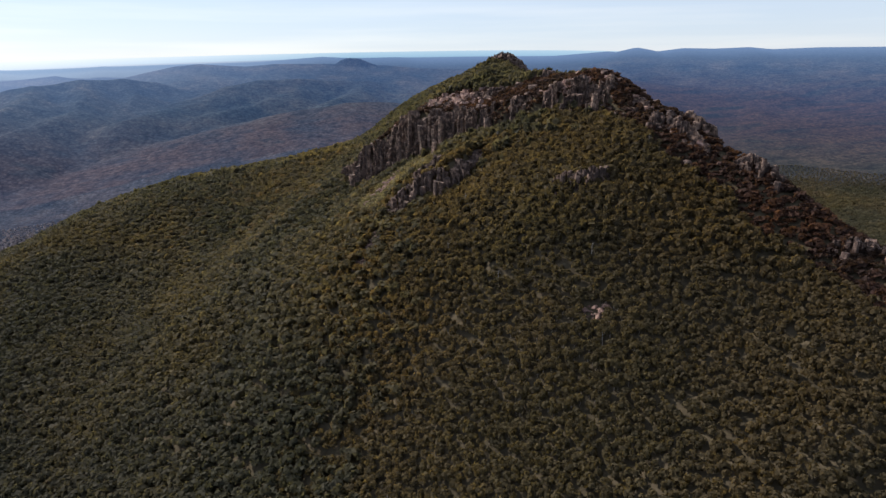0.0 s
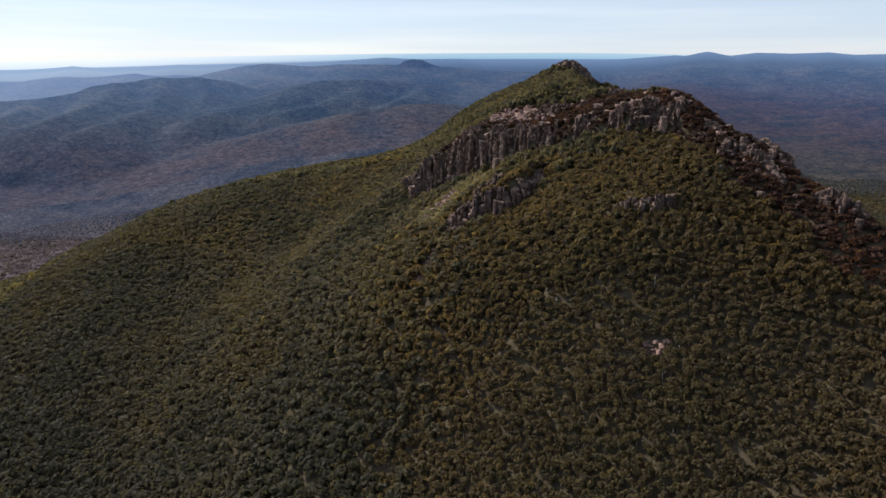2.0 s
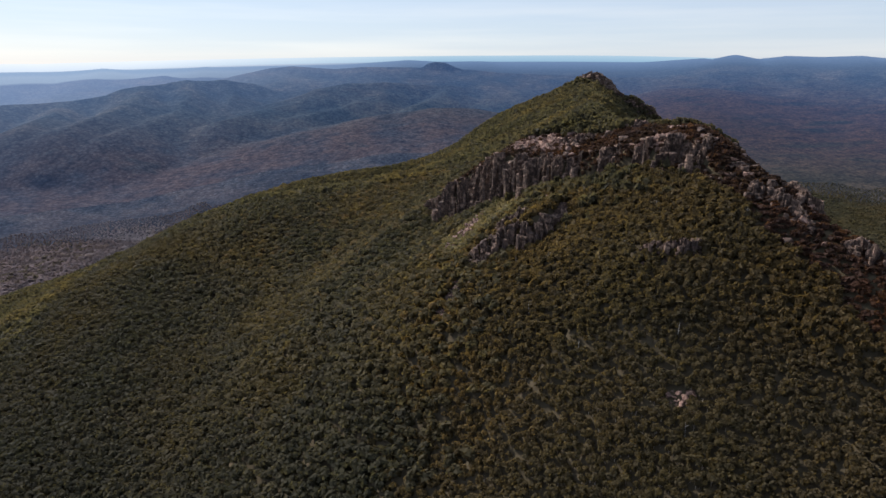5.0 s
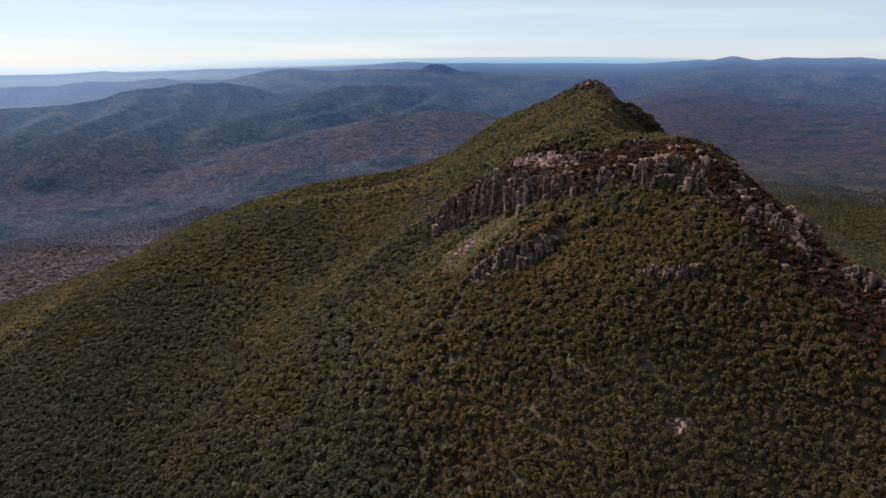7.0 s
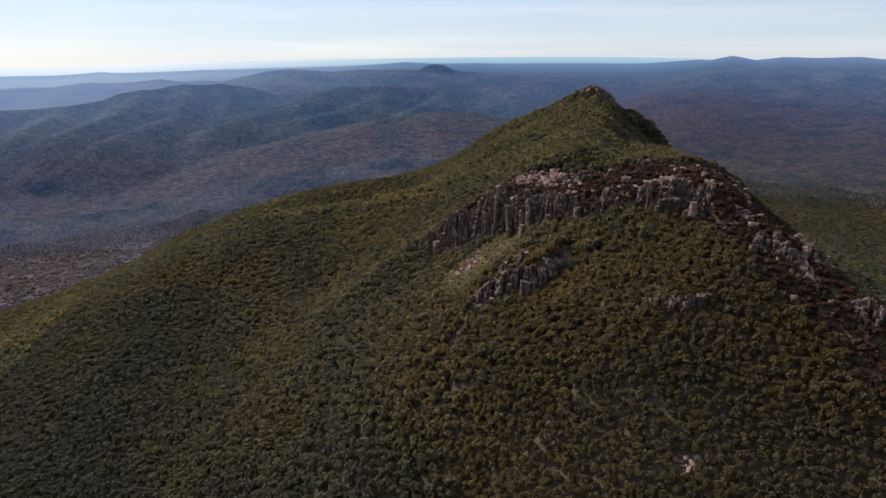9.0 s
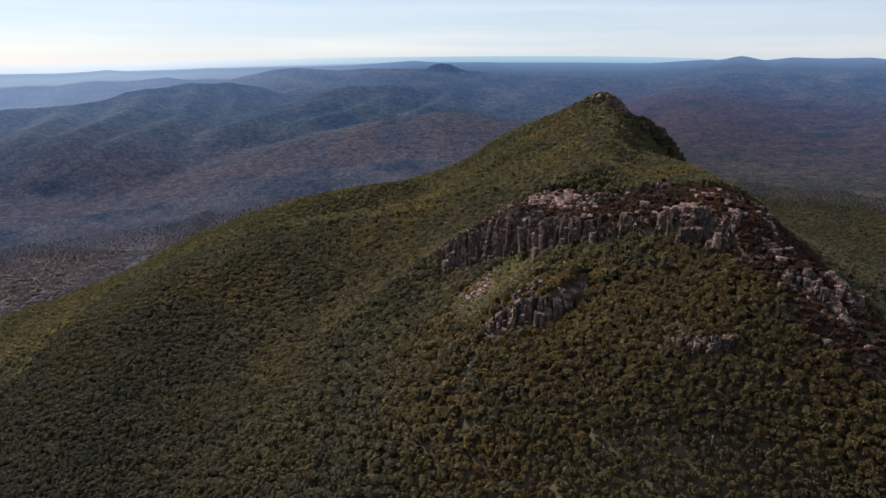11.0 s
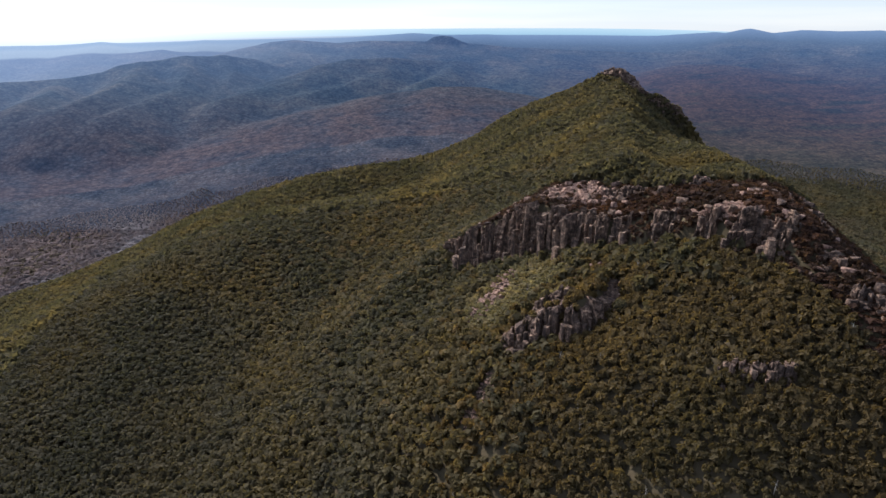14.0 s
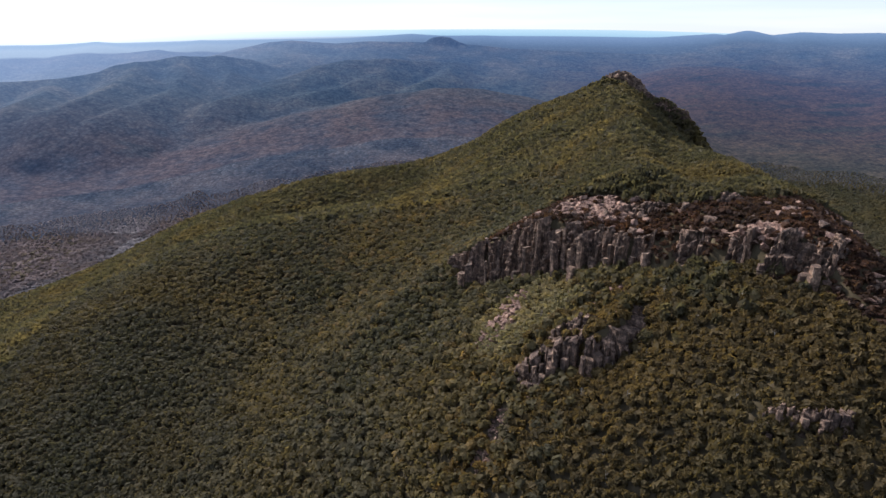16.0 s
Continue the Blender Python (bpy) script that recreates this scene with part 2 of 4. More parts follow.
def mountain(x, y):
    z = tents(x, y) + relief(x, y)
    beyond = np.maximum(-cliff_place(x, y, FOOT)[0] + 10, 0)
    z = z - 0.5 * beyond * beyond / (beyond + 80)
    for a, b, r, m in SWELLS:
        z = z + m * np.exp(-((x - a) ** 2 + (y - b) ** 2) / (2 * r * r))
    for a, b in zip(SHOULDER[:-1], SHOULDER[1:]):
        ux, uy = b[0] - a[0], b[1] - a[1]
        t = np.clip(((x - a[0]) * ux + (y - a[1]) * uy) / (ux * ux + uy * uy), 0, 1)
        dx, dy = x - (a[0] + t * ux), y - (a[1] + t * uy)
        d = np.hypot(dx, dy)
        z = np.maximum(z, a[2] + 5 + t * (b[2] - a[2]) - d * np.where((dy < 0) | (dx > 0), 1.4, 0.6))
    for line, reach, lift in ((CLIFF, 90, 0.0), (LOWER, 30, 0.55)):
        n, h = cliff_place(x, y, line)
        wide = 3.0 + (16.0 * (1 - notched(x, y)) if line is CLIFF else 0.0)
        s = np.clip((n + 5) / wide, 0, 1)
        z = z - h * s * s * (3 - 2 * s) * np.exp(-np.maximum(n, 0) / reach) * (1 - lift)
        z = z + lift * h * (1 - s) * np.exp(-np.maximum(-n, 0) / reach)
    return z - 6.0 + 5 * (fbm(x / 60, y / 60, 4, 3) - 0.5) + 7 * (ridged((x + 0.3 * y) / 170, y / 500, 2, 8) - 0.6)


NEAR_END, FAR_END = 1500.0, 4900.0
# far ridges: bearing (degrees), distance, height over the eye's level (degrees)
MASSIF = [(-50, 3120, -3.3), (-46.3, 3177, -3.18), (-42.2, 3248, -3.13), (-39.5, 3284, -3.01), (-36.6, 3319, -2.53), (-35.4, 3355, -2.03), (-34, 3390, -1.88),
          (-32.3, 3425, -1.73), (-30.7, 3460, -1.47), (-27.8, 3495, -1.47), (-25.4, 3531, -1.73)]
MASSIF_EAST = [(-26.6, 3031, -4.33), (-23.7, 3114, -3.57), (-21.6, 3197, -2.82), (-19.6, 3281, -2.26), (-17, 3364, -1.84), (-13.4, 3447, -1.76),
               (-9.8, 3530, -1.93), (-6.1, 3613, -2.13), (-2.4, 3696, -2.53), (0.7, 3779, -2.92)]
SPURS = [[(-17, 3420, -1.85), (-20.1, 3200, -3.0), (-24.2, 2950, -4.14), (-28.1, 2750, -4.95)], [(-34, 3380, -1.87), (-34.6, 3096, -2.8), (-36.8, 2860, -4.0), (-40.9, 2650, -5.2)],
         [(-30.7, 3450, -1.47), (-30.4, 3193, -2.5), (-31.2, 2950, -3.9), (-34.4, 2750, -5.0), (-37.8, 2560, -6.0)],
         [(-27.8, 3480, -1.46), (-26.9, 3231, -2.8), (-28, 3030, -4.1), (-31.4, 2800, -5.3)], [(-13.4, 3440, -1.77), (-14.5, 3231, -2.9), (-17.6, 3050, -4.0), (-22.2, 2850, -4.9)],
         [(-7.7, 3570, -2.04), (-8.2, 3305, -3.0), (-10.8, 3051, -3.9)], [(-39.5, 3284, -3.01), (-40.4, 2979, -3.9), (-43.1, 2728, -4.9)],
         [(-21, 2760, -5.9), (-26, 2680, -6.4), (-32, 2620, -7.0)]]
FOREHILL = [(-20.3, 2481, -6.2), (-16.1, 2522, -5.4), (-13, 2564, -4.7), (-8.7, 2605, -4.15), (-4.5, 2647, -4.2), (-2.4, 2688, -4.7), (0.2, 2729, -5.1)]
PLATEAU = [(-28.7, 4110, -1.55), (-25.8, 4111, -0.96), (-23.4, 4111, -0.4), (-21.7, 4111, -0.26), (-18, 4111, -0.51), (-15.4, 4111, -0.32), (-10.8, 4111, -0.37),
           (-5.6, 4110, -0.57), (-2.5, 4110, -0.86), (2.6, 4109, -1.04), (7.6, 4108, -1.21), (30, 4108, -1.4)]
KNOB = [(-9.8, 4085, -0.35), (-9.3, 4085, 0.02), (-8.6, 4085, 0.14), (-7.8, 4085, 0.06), (-6.7, 4085, -0.4)]
LEFT_NEAR = [(-46.3, 4277, -2.83), (-42.1, 4278, -2.7), (-40.2, 4279, -2.42), (-38, 4279, -1.82), (-34.8, 4280, -1.25), (-32.5, 4280, -1.01), (-30.9, 4280, -1.25), (-29.2, 4280, -1.84)]
LEFT_RIM = [(-46, 4577, -0.9), (-42.1, 4578, -0.7), (-39.9, 4579, -0.73), (-36.8, 4579, -0.41), (-34.3, 4580, -0.69), (-32.2, 4580, -0.62), (-29, 4580, -0.31), (-25.3, 4581, -0.56)]
MID_RIM = [(-17.9, 4606, -0.26), (-15.3, 4606, 0.03), (-11.2, 4605, 0.31), (-8.6, 4605, 0.16), (-4.4, 4605, 0.19), (-1.8, 4605, -0.05), (1.3, 4605, -0.15), (5.3, 4605, -0.04)]
RIGHT_RIM = [(5.3, 4625, -0.09), (9.2, 4625, 0.05), (12.4, 4625, 0.27), (14.6, 4624, 0.42), (15.5, 4624, 0.34), (17.1, 4624, 0.68), (18.7, 4624, 0.33), (20.9, 4624, 0.57),
             (23.3, 4624, 0.47), (25.9, 4624, 0.53), (27.6, 4624, 0.34), (31, 4623, 0.4), (38, 4623, 0.3), (50, 4623, 0.2)]
RIGHT_LOW = [(10.3, 3605, -2.6), (12.2, 3605, -2.16), (14.5, 3604, -2.04), (16.3, 3604, -2.16), (18.5, 3604, -2.42), (20, 3604, -2.6)]
RIGHT_MID = [(22, 4204, -1.4), (23.2, 4204, -1.19), (25, 4204, -0.92), (26.1, 4204, -1.0), (29, 4204, -1.3)]


def polar(b, d, e):
    return d * math.sin(radians(b)) - 3, d * math.cos(radians(b)) + 7, 37 + d * math.tan(radians(e))


def ridge_line(x, y, line, slope, warp):
    """Height of a roof along the line; warp frays its sides."""
    best = np.full(x.shape, -1e4)
    pts = [polar(*p) for p in line]
    for a, b in zip(pts[:-1], pts[1:]):
        ux, uy = b[0] - a[0], b[1] - a[1]
        t = np.clip(((x - a[0]) * ux + (y - a[1]) * uy) / (ux * ux + uy * uy), 0, 1)
        d = np.hypot(x - (a[0] + t * ux), y - (a[1] + t * uy))
        best = np.maximum(best, a[2] + t * (b[2] - a[2]) - slope * np.sqrt(d * d + 400) * warp + slope * 20)
    return best


def plain(x, y):
    d = np.hypot(x + 3, y - 7)
    bearing = np.degrees(np.arctan2(x + 3, y - 7))
    q = np.clip((d - NEAR_END) / (FAR_END - NEAR_END), 0, 0.985)
    true_d = np.where(d < NEAR_END, d, NEAR_END + (d - NEAR_END) / (1 - q))
    rim = np.where(bearing < 1, np.maximum(0.0145 - 7.6e-6 * (bearing - 1) ** 2, 0.001), np.maximum(0.0145 - 2.2e-5 * (bearing - 1) ** 2, 0.0072))      # the sea's rim sinks to both sides to fit the bowed horizon in the camera's view
    z = 37 + d * (-442 / np.maximum(true_d, 1) + rim * q)
    rough = np.clip((2 - bearing) / 10, 0.06, 1)
    z = z - 48 * np.exp(-((d - 4080) / 300) ** 2) * np.clip((-24 - bearing) / 6, 0, 1)
    warp = 0.9 + 0.2 * ridged(x / 300 + 0.35 * y / 420 + 3, y / 300, 3, 21)
    bend = np.clip((4000 - d) / 700, 0, 1)
    ox, oy = x, y
    x = x + bend * (60 * (fbm(ox / 330, oy / 330, 3, 51) - 0.5) + 10 * (fbm(ox / 90, oy / 90, 3, 55) - 0.5))
    y = y + bend * (60 * (fbm(ox / 330, oy / 330, 3, 53) - 0.5) + 10 * (fbm(ox / 90, oy / 90, 3, 57) - 0.5))
    z = z + 13 * np.clip((2 - bearing) / 16, 0.04, 1) * (fbm(x / 260, y / 300, 4, 31) - 0.5) * np.clip(1.2 - 1.2 * q, 0, 1) * np.clip((d - 1300) / 600, 0.2, 1)
    far = [ridge_line(x, y, MASSIF, 0.42, warp), ridge_line(x, y, MASSIF_EAST, 0.42, warp), ridge_line(x, y, FOREHILL, 0.20, warp)]
    far += [ridge_line(x, y, sp, 0.40, warp) for sp in SPURS]
    far += [ridge_line(x, y, ln, 0.22, warp) for ln in (PLATEAU, LEFT_NEAR, LEFT_RIM, MID_RIM, RIGHT_RIM, RIGHT_LOW, RIGHT_MID)]
    far.append(ridge_line(x, y, KNOB, 1.0, warp))
    k = 5.0
    top = z
    for f in far:
        top = np.maximum(top, f)
    acc = np.exp((z - top) / k)
    for f in far:
        acc = acc + np.exp((f - top) / k)
    z = top + k * np.log(acc) + 9 * rough * (ridged(ox / 170, oy / 150, 3, 61) - 0.6) * np.clip((d - 2000) / 800, 0, 1) * np.clip((4200 - d) / 500, 0, 1)
    return z


def ground_height(x, y):
    x, y = np.asarray(x, float), np.asarray(y, float)
    a, b = mountain(x, y), plain(x, y)
    k = 14.0
    hi = np.maximum(a, b)
    return hi + k * np.log(np.exp((a - hi) / k) + np.exp((b - hi) / k))


def mesh_from(name, verts, faces, corners, mat, tint=None, smooth=False):
    """verts (n, 3), faces (m, corners), fast."""
    me = bpy.data.meshes.new(name)
    me.vertices.add(len(verts))
    me.vertices.foreach_set("co", np.ascontiguousarray(verts, np.float32).ravel())
    me.loops.add(faces.size)
    me.loops.foreach_set("vertex_index", np.ascontiguousarray(faces, np.int32).ravel())
    me.polygons.add(len(faces))
    me.polygons.foreach_set("loop_start", np.arange(0, faces.size, corners, dtype=np.int32))
    if tint is not None:
        at = me.attributes.new("tint", 'FLOAT', 'FACE')
        at.data.foreach_set("value", np.ascontiguousarray(tint, np.float32))
    me.update(calc_edges=True)
    if smooth:
        me.polygons.foreach_set("use_smooth", np.ones(len(faces), bool))
    me.materials.append(mat)
    return me


def fan(bearings, rings):
    """A sheet round the origin over these bearings (degrees) and distances."""
    bb_, rr = np.meshgrid(np.radians(bearings), rings)
    x, y = rr * np.sin(bb_), rr * np.cos(bb_)
    z = ground_height(x, y)
    m, n = x.shape
    i = np.arange((m - 1) * n).reshape(m - 1, n)[:, :-1].ravel()
    return np.stack([x.ravel(), y.ravel(), z.ravel()], 1), np.stack([i, i + n, i + n + 1, i + 1], 1)


# ground: woodland floor near, grey-mauve plains further out with haze put into the colour
GROUND, gn, gl, gb = material("woodland_ground", 0.95)
gp = place(gn)
near_c = ramp(gn, [(0.35, (0.048, 0.040, 0.027)), (0.55, (0.070, 0.057, 0.038)), (0.75, (0.100, 0.080, 0.055))])
gl.new(noise_node(gn, gl, gp, 0.08, 6, 0.65), near_c.inputs[0])
olive_c = ramp(gn, [(0.32, (0.017, 0.018, 0.014)), (0.5, (0.025, 0.024, 0.018)), (0.68, (0.034, 0.029, 0.021))])
gl.new(noise_node(gn, gl, gp, 0.009, 8, 0.7), olive_c.inputs[0])
mauve_haze_c = ramp(gn, [(0.34, (0.030, 0.037, 0.052)), (0.46, (0.046, 0.045, 0.057)), (0.56, (0.062, 0.050, 0.056)), (0.68, (0.046, 0.048, 0.060))])
gl.new(noise_node(gn, gl, gp, 0.005, 9, 0.72), mauve_haze_c.inputs[0])
hill_haze_c = ramp(gn, [(0.38, (0.030, 0.042, 0.066)), (0.5, (0.048, 0.058, 0.080)), (0.62, (0.068, 0.070, 0.088))])
gl.new(noise_node(gn, gl, gp, 0.005, 9, 0.7), hill_haze_c.inputs[0])


def canopy(n, l, b, pos, colour, size, relief):
    """Closed forest seen from afar: domed crowns, the shade in their gaps put into the colour."""
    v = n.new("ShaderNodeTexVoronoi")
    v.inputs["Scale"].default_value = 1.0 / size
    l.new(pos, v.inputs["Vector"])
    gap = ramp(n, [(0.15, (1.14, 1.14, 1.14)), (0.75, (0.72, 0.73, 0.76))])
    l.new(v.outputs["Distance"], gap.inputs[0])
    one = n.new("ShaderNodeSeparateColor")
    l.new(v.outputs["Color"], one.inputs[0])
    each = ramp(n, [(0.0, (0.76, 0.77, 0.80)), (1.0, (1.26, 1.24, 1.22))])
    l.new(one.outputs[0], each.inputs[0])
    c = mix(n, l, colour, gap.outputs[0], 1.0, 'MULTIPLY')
    c = mix(n, l, c, each.outputs[0], 1.0, 'MULTIPLY')
    inv = n.new("ShaderNodeMath")
    inv.operation = 'SUBTRACT'
    inv.inputs[0].default_value = 1.0
    l.new(v.outputs["Distance"], inv.inputs[1])
    bump(n, l, b, inv.outputs[0], 0.6, relief)
    return c


def distance_band(n, l, pos, a, b):
    ln = n.new("ShaderNodeVectorMath")
    ln.operation = 'LENGTH'
    l.new(pos, ln.inputs[0])
    mr = n.new("ShaderNodeMapRange")
    mr.inputs["From Min"].default_value, mr.inputs["From Max"].default_value = a, b
    l.new(ln.outputs["Value"], mr.inputs["Value"])
    return mr.outputs["Result"]


# distance haze in the base colour: mauve first, then blue towards the hills
gc = mix(gn, gl, olive_c.outputs[0], mauve_haze_c.outputs[0], distance_band(gn, gl, gp, 900, 1500))
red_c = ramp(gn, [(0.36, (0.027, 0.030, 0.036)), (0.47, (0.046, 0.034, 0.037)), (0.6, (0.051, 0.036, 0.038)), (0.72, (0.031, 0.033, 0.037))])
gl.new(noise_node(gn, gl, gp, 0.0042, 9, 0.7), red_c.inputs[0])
gc = mix(gn, gl, gc, hill_haze_c.outputs[0], distance_band(gn, gl, gp, 1500, 2050))
g_xyz = gn.new("ShaderNodeSeparateXYZ")
gl.new(gp, g_xyz.inputs[0])
g_side = gn.new("ShaderNodeMapRange")
g_side.inputs["From Min"].default_value, g_side.inputs["From Max"].default_value = -80, 330
gl.new(g_xyz.outputs["X"], g_side.inputs["Value"])
g_red = gn.new("ShaderNodeMath")
g_red.operation = 'MULTIPLY'
g_keep = gn.new("ShaderNodeMapRange")
g_keep.inputs["From Min"].default_value, g_keep.inputs["From Max"].default_value = 5000, 4000
gl.new(g_xyz.outputs["Y"], g_keep.inputs["Value"])
gl.new(g_side.outputs[0], g_red.inputs[0])
gl.new(g_keep.outputs[0], g_red.inputs[1])
g_open = gn.new("ShaderNodeMath")
g_open.operation = 'MULTIPLY'
gl.new(g_red.outputs[0], g_open.inputs[0])
gl.new(distance_band(gn, gl, gp, 1800, 2050), g_open.inputs[1])
gc = mix(gn, gl, gc, (0.040, 0.036, 0.026), g_red.outputs[0])
gc = mix(gn, gl, gc, red_c.outputs[0], g_open.outputs[0])
g_var = ramp(gn, [(0.36, (0.74, 0.78, 0.84)), (0.5, (1, 1, 1)), (0.64, (1.26, 1.18, 1.10))])
gl.new(noise_node(gn, gl, gp, 0.022, 7, 0.75), g_var.inputs[0])
gc = mix(gn, gl, gc, g_var.outputs[0], 1.0, 'MULTIPLY')
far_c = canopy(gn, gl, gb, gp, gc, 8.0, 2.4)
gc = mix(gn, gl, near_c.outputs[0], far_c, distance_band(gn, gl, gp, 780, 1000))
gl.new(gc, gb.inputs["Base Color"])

# backdrop: the blue distance out to the sea, its haze put into colour and glow
BACKDROP, kn, kl, kb = material("hazed_distance", 1.0)
kb.inputs["Specular IOR Level"].default_value = 0.0
gb.inputs["Specular IOR Level"].default_value = 0.0
kp = place(kn)
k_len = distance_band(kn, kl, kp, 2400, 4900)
# far woods, some blue haze put into the colour: blue-green and brown forest, redder on the flat side, dark water beyond
# the rim
k_wood = ramp(kn, [(0.36, (0.028, 0.040, 0.050)), (0.5, (0.042, 0.051, 0.056)), (0.64, (0.060, 0.062, 0.061))])
kl.new(noise_node(kn, kl, kp, 0.0045, 6, 0.62), k_wood.inputs[0])
k_map = kn.new("ShaderNodeMapping")
k_map.inputs["Scale"].default_value = (0.0030, 0.010, 0.002)
kl.new(kp, k_map.inputs["Vector"])
k_red = ramp(kn, [(0.34, (0.020, 0.021, 0.020)), (0.46, (0.037, 0.026, 0.022)), (0.56, (0.045, 0.030, 0.024)), (0.68, (0.026, 0.025, 0.021))])
kl.new(noise_node(kn, kl, k_map.outputs[0], 1.0, 5, 0.6), k_red.inputs[0])
k_xyz = kn.new("ShaderNodeSeparateXYZ")
kl.new(kp, k_xyz.inputs[0])
k_side = kn.new("ShaderNodeMapRange")
k_side.inputs["From Min"].default_value, k_side.inputs["From Max"].default_value = -100, 500
kl.new(k_xyz.outputs["X"], k_side.inputs["Value"])
k_flat = kn.new("ShaderNodeMath")
k_flat.operation = 'MULTIPLY'
kl.new(k_side.outputs[0], k_flat.inputs[0])
kl.new(distance_band(kn, kl, kp, 4050, 3400), k_flat.inputs[1])
kc = mix(kn, kl, k_wood.outputs[0], k_red.outputs[0], k_flat.outputs[0])
# mauve: brown woods and blue haze mixed into one colour
k_mauve = ramp(kn, [(0.36, (0.036, 0.042, 0.056)), (0.48, (0.052, 0.048, 0.056)), (0.58, (0.062, 0.050, 0.053)), (0.68, (0.046, 0.047, 0.054))])
kl.new(noise_node(kn, kl, kp, 0.005, 8, 0.68), k_mauve.inputs[0])
k_olive = ramp(kn, [(0.38, (0.026, 0.027, 0.022)), (0.5, (0.040, 0.036, 0.027)), (0.62, (0.052, 0.043, 0.032))])
kl.new(noise_node(kn, kl, kp, 0.008, 7, 0.68), k_olive.inputs[0])
kc = mix(kn, kl, mix(kn, kl, k_mauve.outputs[0], k_olive.outputs[0], k_side.outputs[0]), kc, distance_band(kn, kl, kp, 2350, 2900))
kw = ramp(kn, [(0.36, (0.68, 0.70, 0.74)), (0.5, (1, 1, 1)), (0.64, (1.32, 1.26, 1.18))])
kl.new(noise_node(kn, kl, kp, 0.03, 5, 0.7), kw.inputs[0])
kc = mix(kn, kl, kc, kw.outputs[0], 1.0, 'MULTIPLY')
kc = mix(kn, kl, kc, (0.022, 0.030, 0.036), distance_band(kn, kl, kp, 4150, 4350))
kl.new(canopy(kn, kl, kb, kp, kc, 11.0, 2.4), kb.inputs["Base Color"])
# haze as a glow of the land itself: blue, grows with distance, whiter towards the sun
k_haze_glow = ramp(kn, [(0.0, (0.003, 0.008, 0.019)), (0.24, (0.009, 0.020, 0.046)), (0.48, (0.017, 0.038, 0.090)), (0.68, (0.024, 0.050, 0.114)), (0.76, (0.050, 0.088, 0.165)),
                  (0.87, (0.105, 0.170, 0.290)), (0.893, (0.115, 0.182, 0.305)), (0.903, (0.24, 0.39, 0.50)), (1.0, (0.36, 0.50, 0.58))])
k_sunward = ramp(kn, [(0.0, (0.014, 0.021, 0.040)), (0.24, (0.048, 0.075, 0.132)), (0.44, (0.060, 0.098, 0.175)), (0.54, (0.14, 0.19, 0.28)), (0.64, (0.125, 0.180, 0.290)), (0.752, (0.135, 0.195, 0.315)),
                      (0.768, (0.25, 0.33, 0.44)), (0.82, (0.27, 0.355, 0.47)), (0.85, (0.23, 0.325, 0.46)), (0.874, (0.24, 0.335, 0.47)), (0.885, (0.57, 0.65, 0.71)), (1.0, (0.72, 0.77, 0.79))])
# the last stops glow in place of the pale shine on the sea
kl.new(k_len, k_haze_glow.inputs[0])
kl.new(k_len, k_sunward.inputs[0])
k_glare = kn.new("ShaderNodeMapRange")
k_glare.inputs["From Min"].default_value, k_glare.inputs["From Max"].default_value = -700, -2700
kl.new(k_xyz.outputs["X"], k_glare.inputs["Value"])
kl.new(mix(kn, kl, k_haze_glow.outputs[0], k_sunward.outputs[0], k_glare.outputs[0]), kb.inputs["Emission Color"])
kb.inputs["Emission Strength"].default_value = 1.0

front = np.arange(-60, 60.01, 0.3)
back = np.arange(60, 300.01, 4.0)
rings_near = np.concatenate([[0.05], np.arange(3, 420, 2.5), 420 * 1.0085 ** np.arange(0, 256)])
rings_near = np.append(rings_near[rings_near < 2045], 2050.0)
rings_far = np.linspace(2050, 4900, 290)
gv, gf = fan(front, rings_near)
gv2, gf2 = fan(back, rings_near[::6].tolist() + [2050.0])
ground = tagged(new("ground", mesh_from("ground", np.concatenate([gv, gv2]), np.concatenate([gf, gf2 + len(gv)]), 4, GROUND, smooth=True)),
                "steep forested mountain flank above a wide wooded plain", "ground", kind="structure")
dv, df = fan(front, rings_far)
dv2, df2 = fan(back, rings_far[::6].tolist() + [4900.0])
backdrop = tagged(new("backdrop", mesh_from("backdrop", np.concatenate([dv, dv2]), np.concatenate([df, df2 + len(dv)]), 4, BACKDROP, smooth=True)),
                  "blue hills fading towards a pale sea horizon, haze put in as surface glow", "backdrop", kind="structure")

# ---------------------------------------------------------------- woods
rng = np.random.default_rng(7)


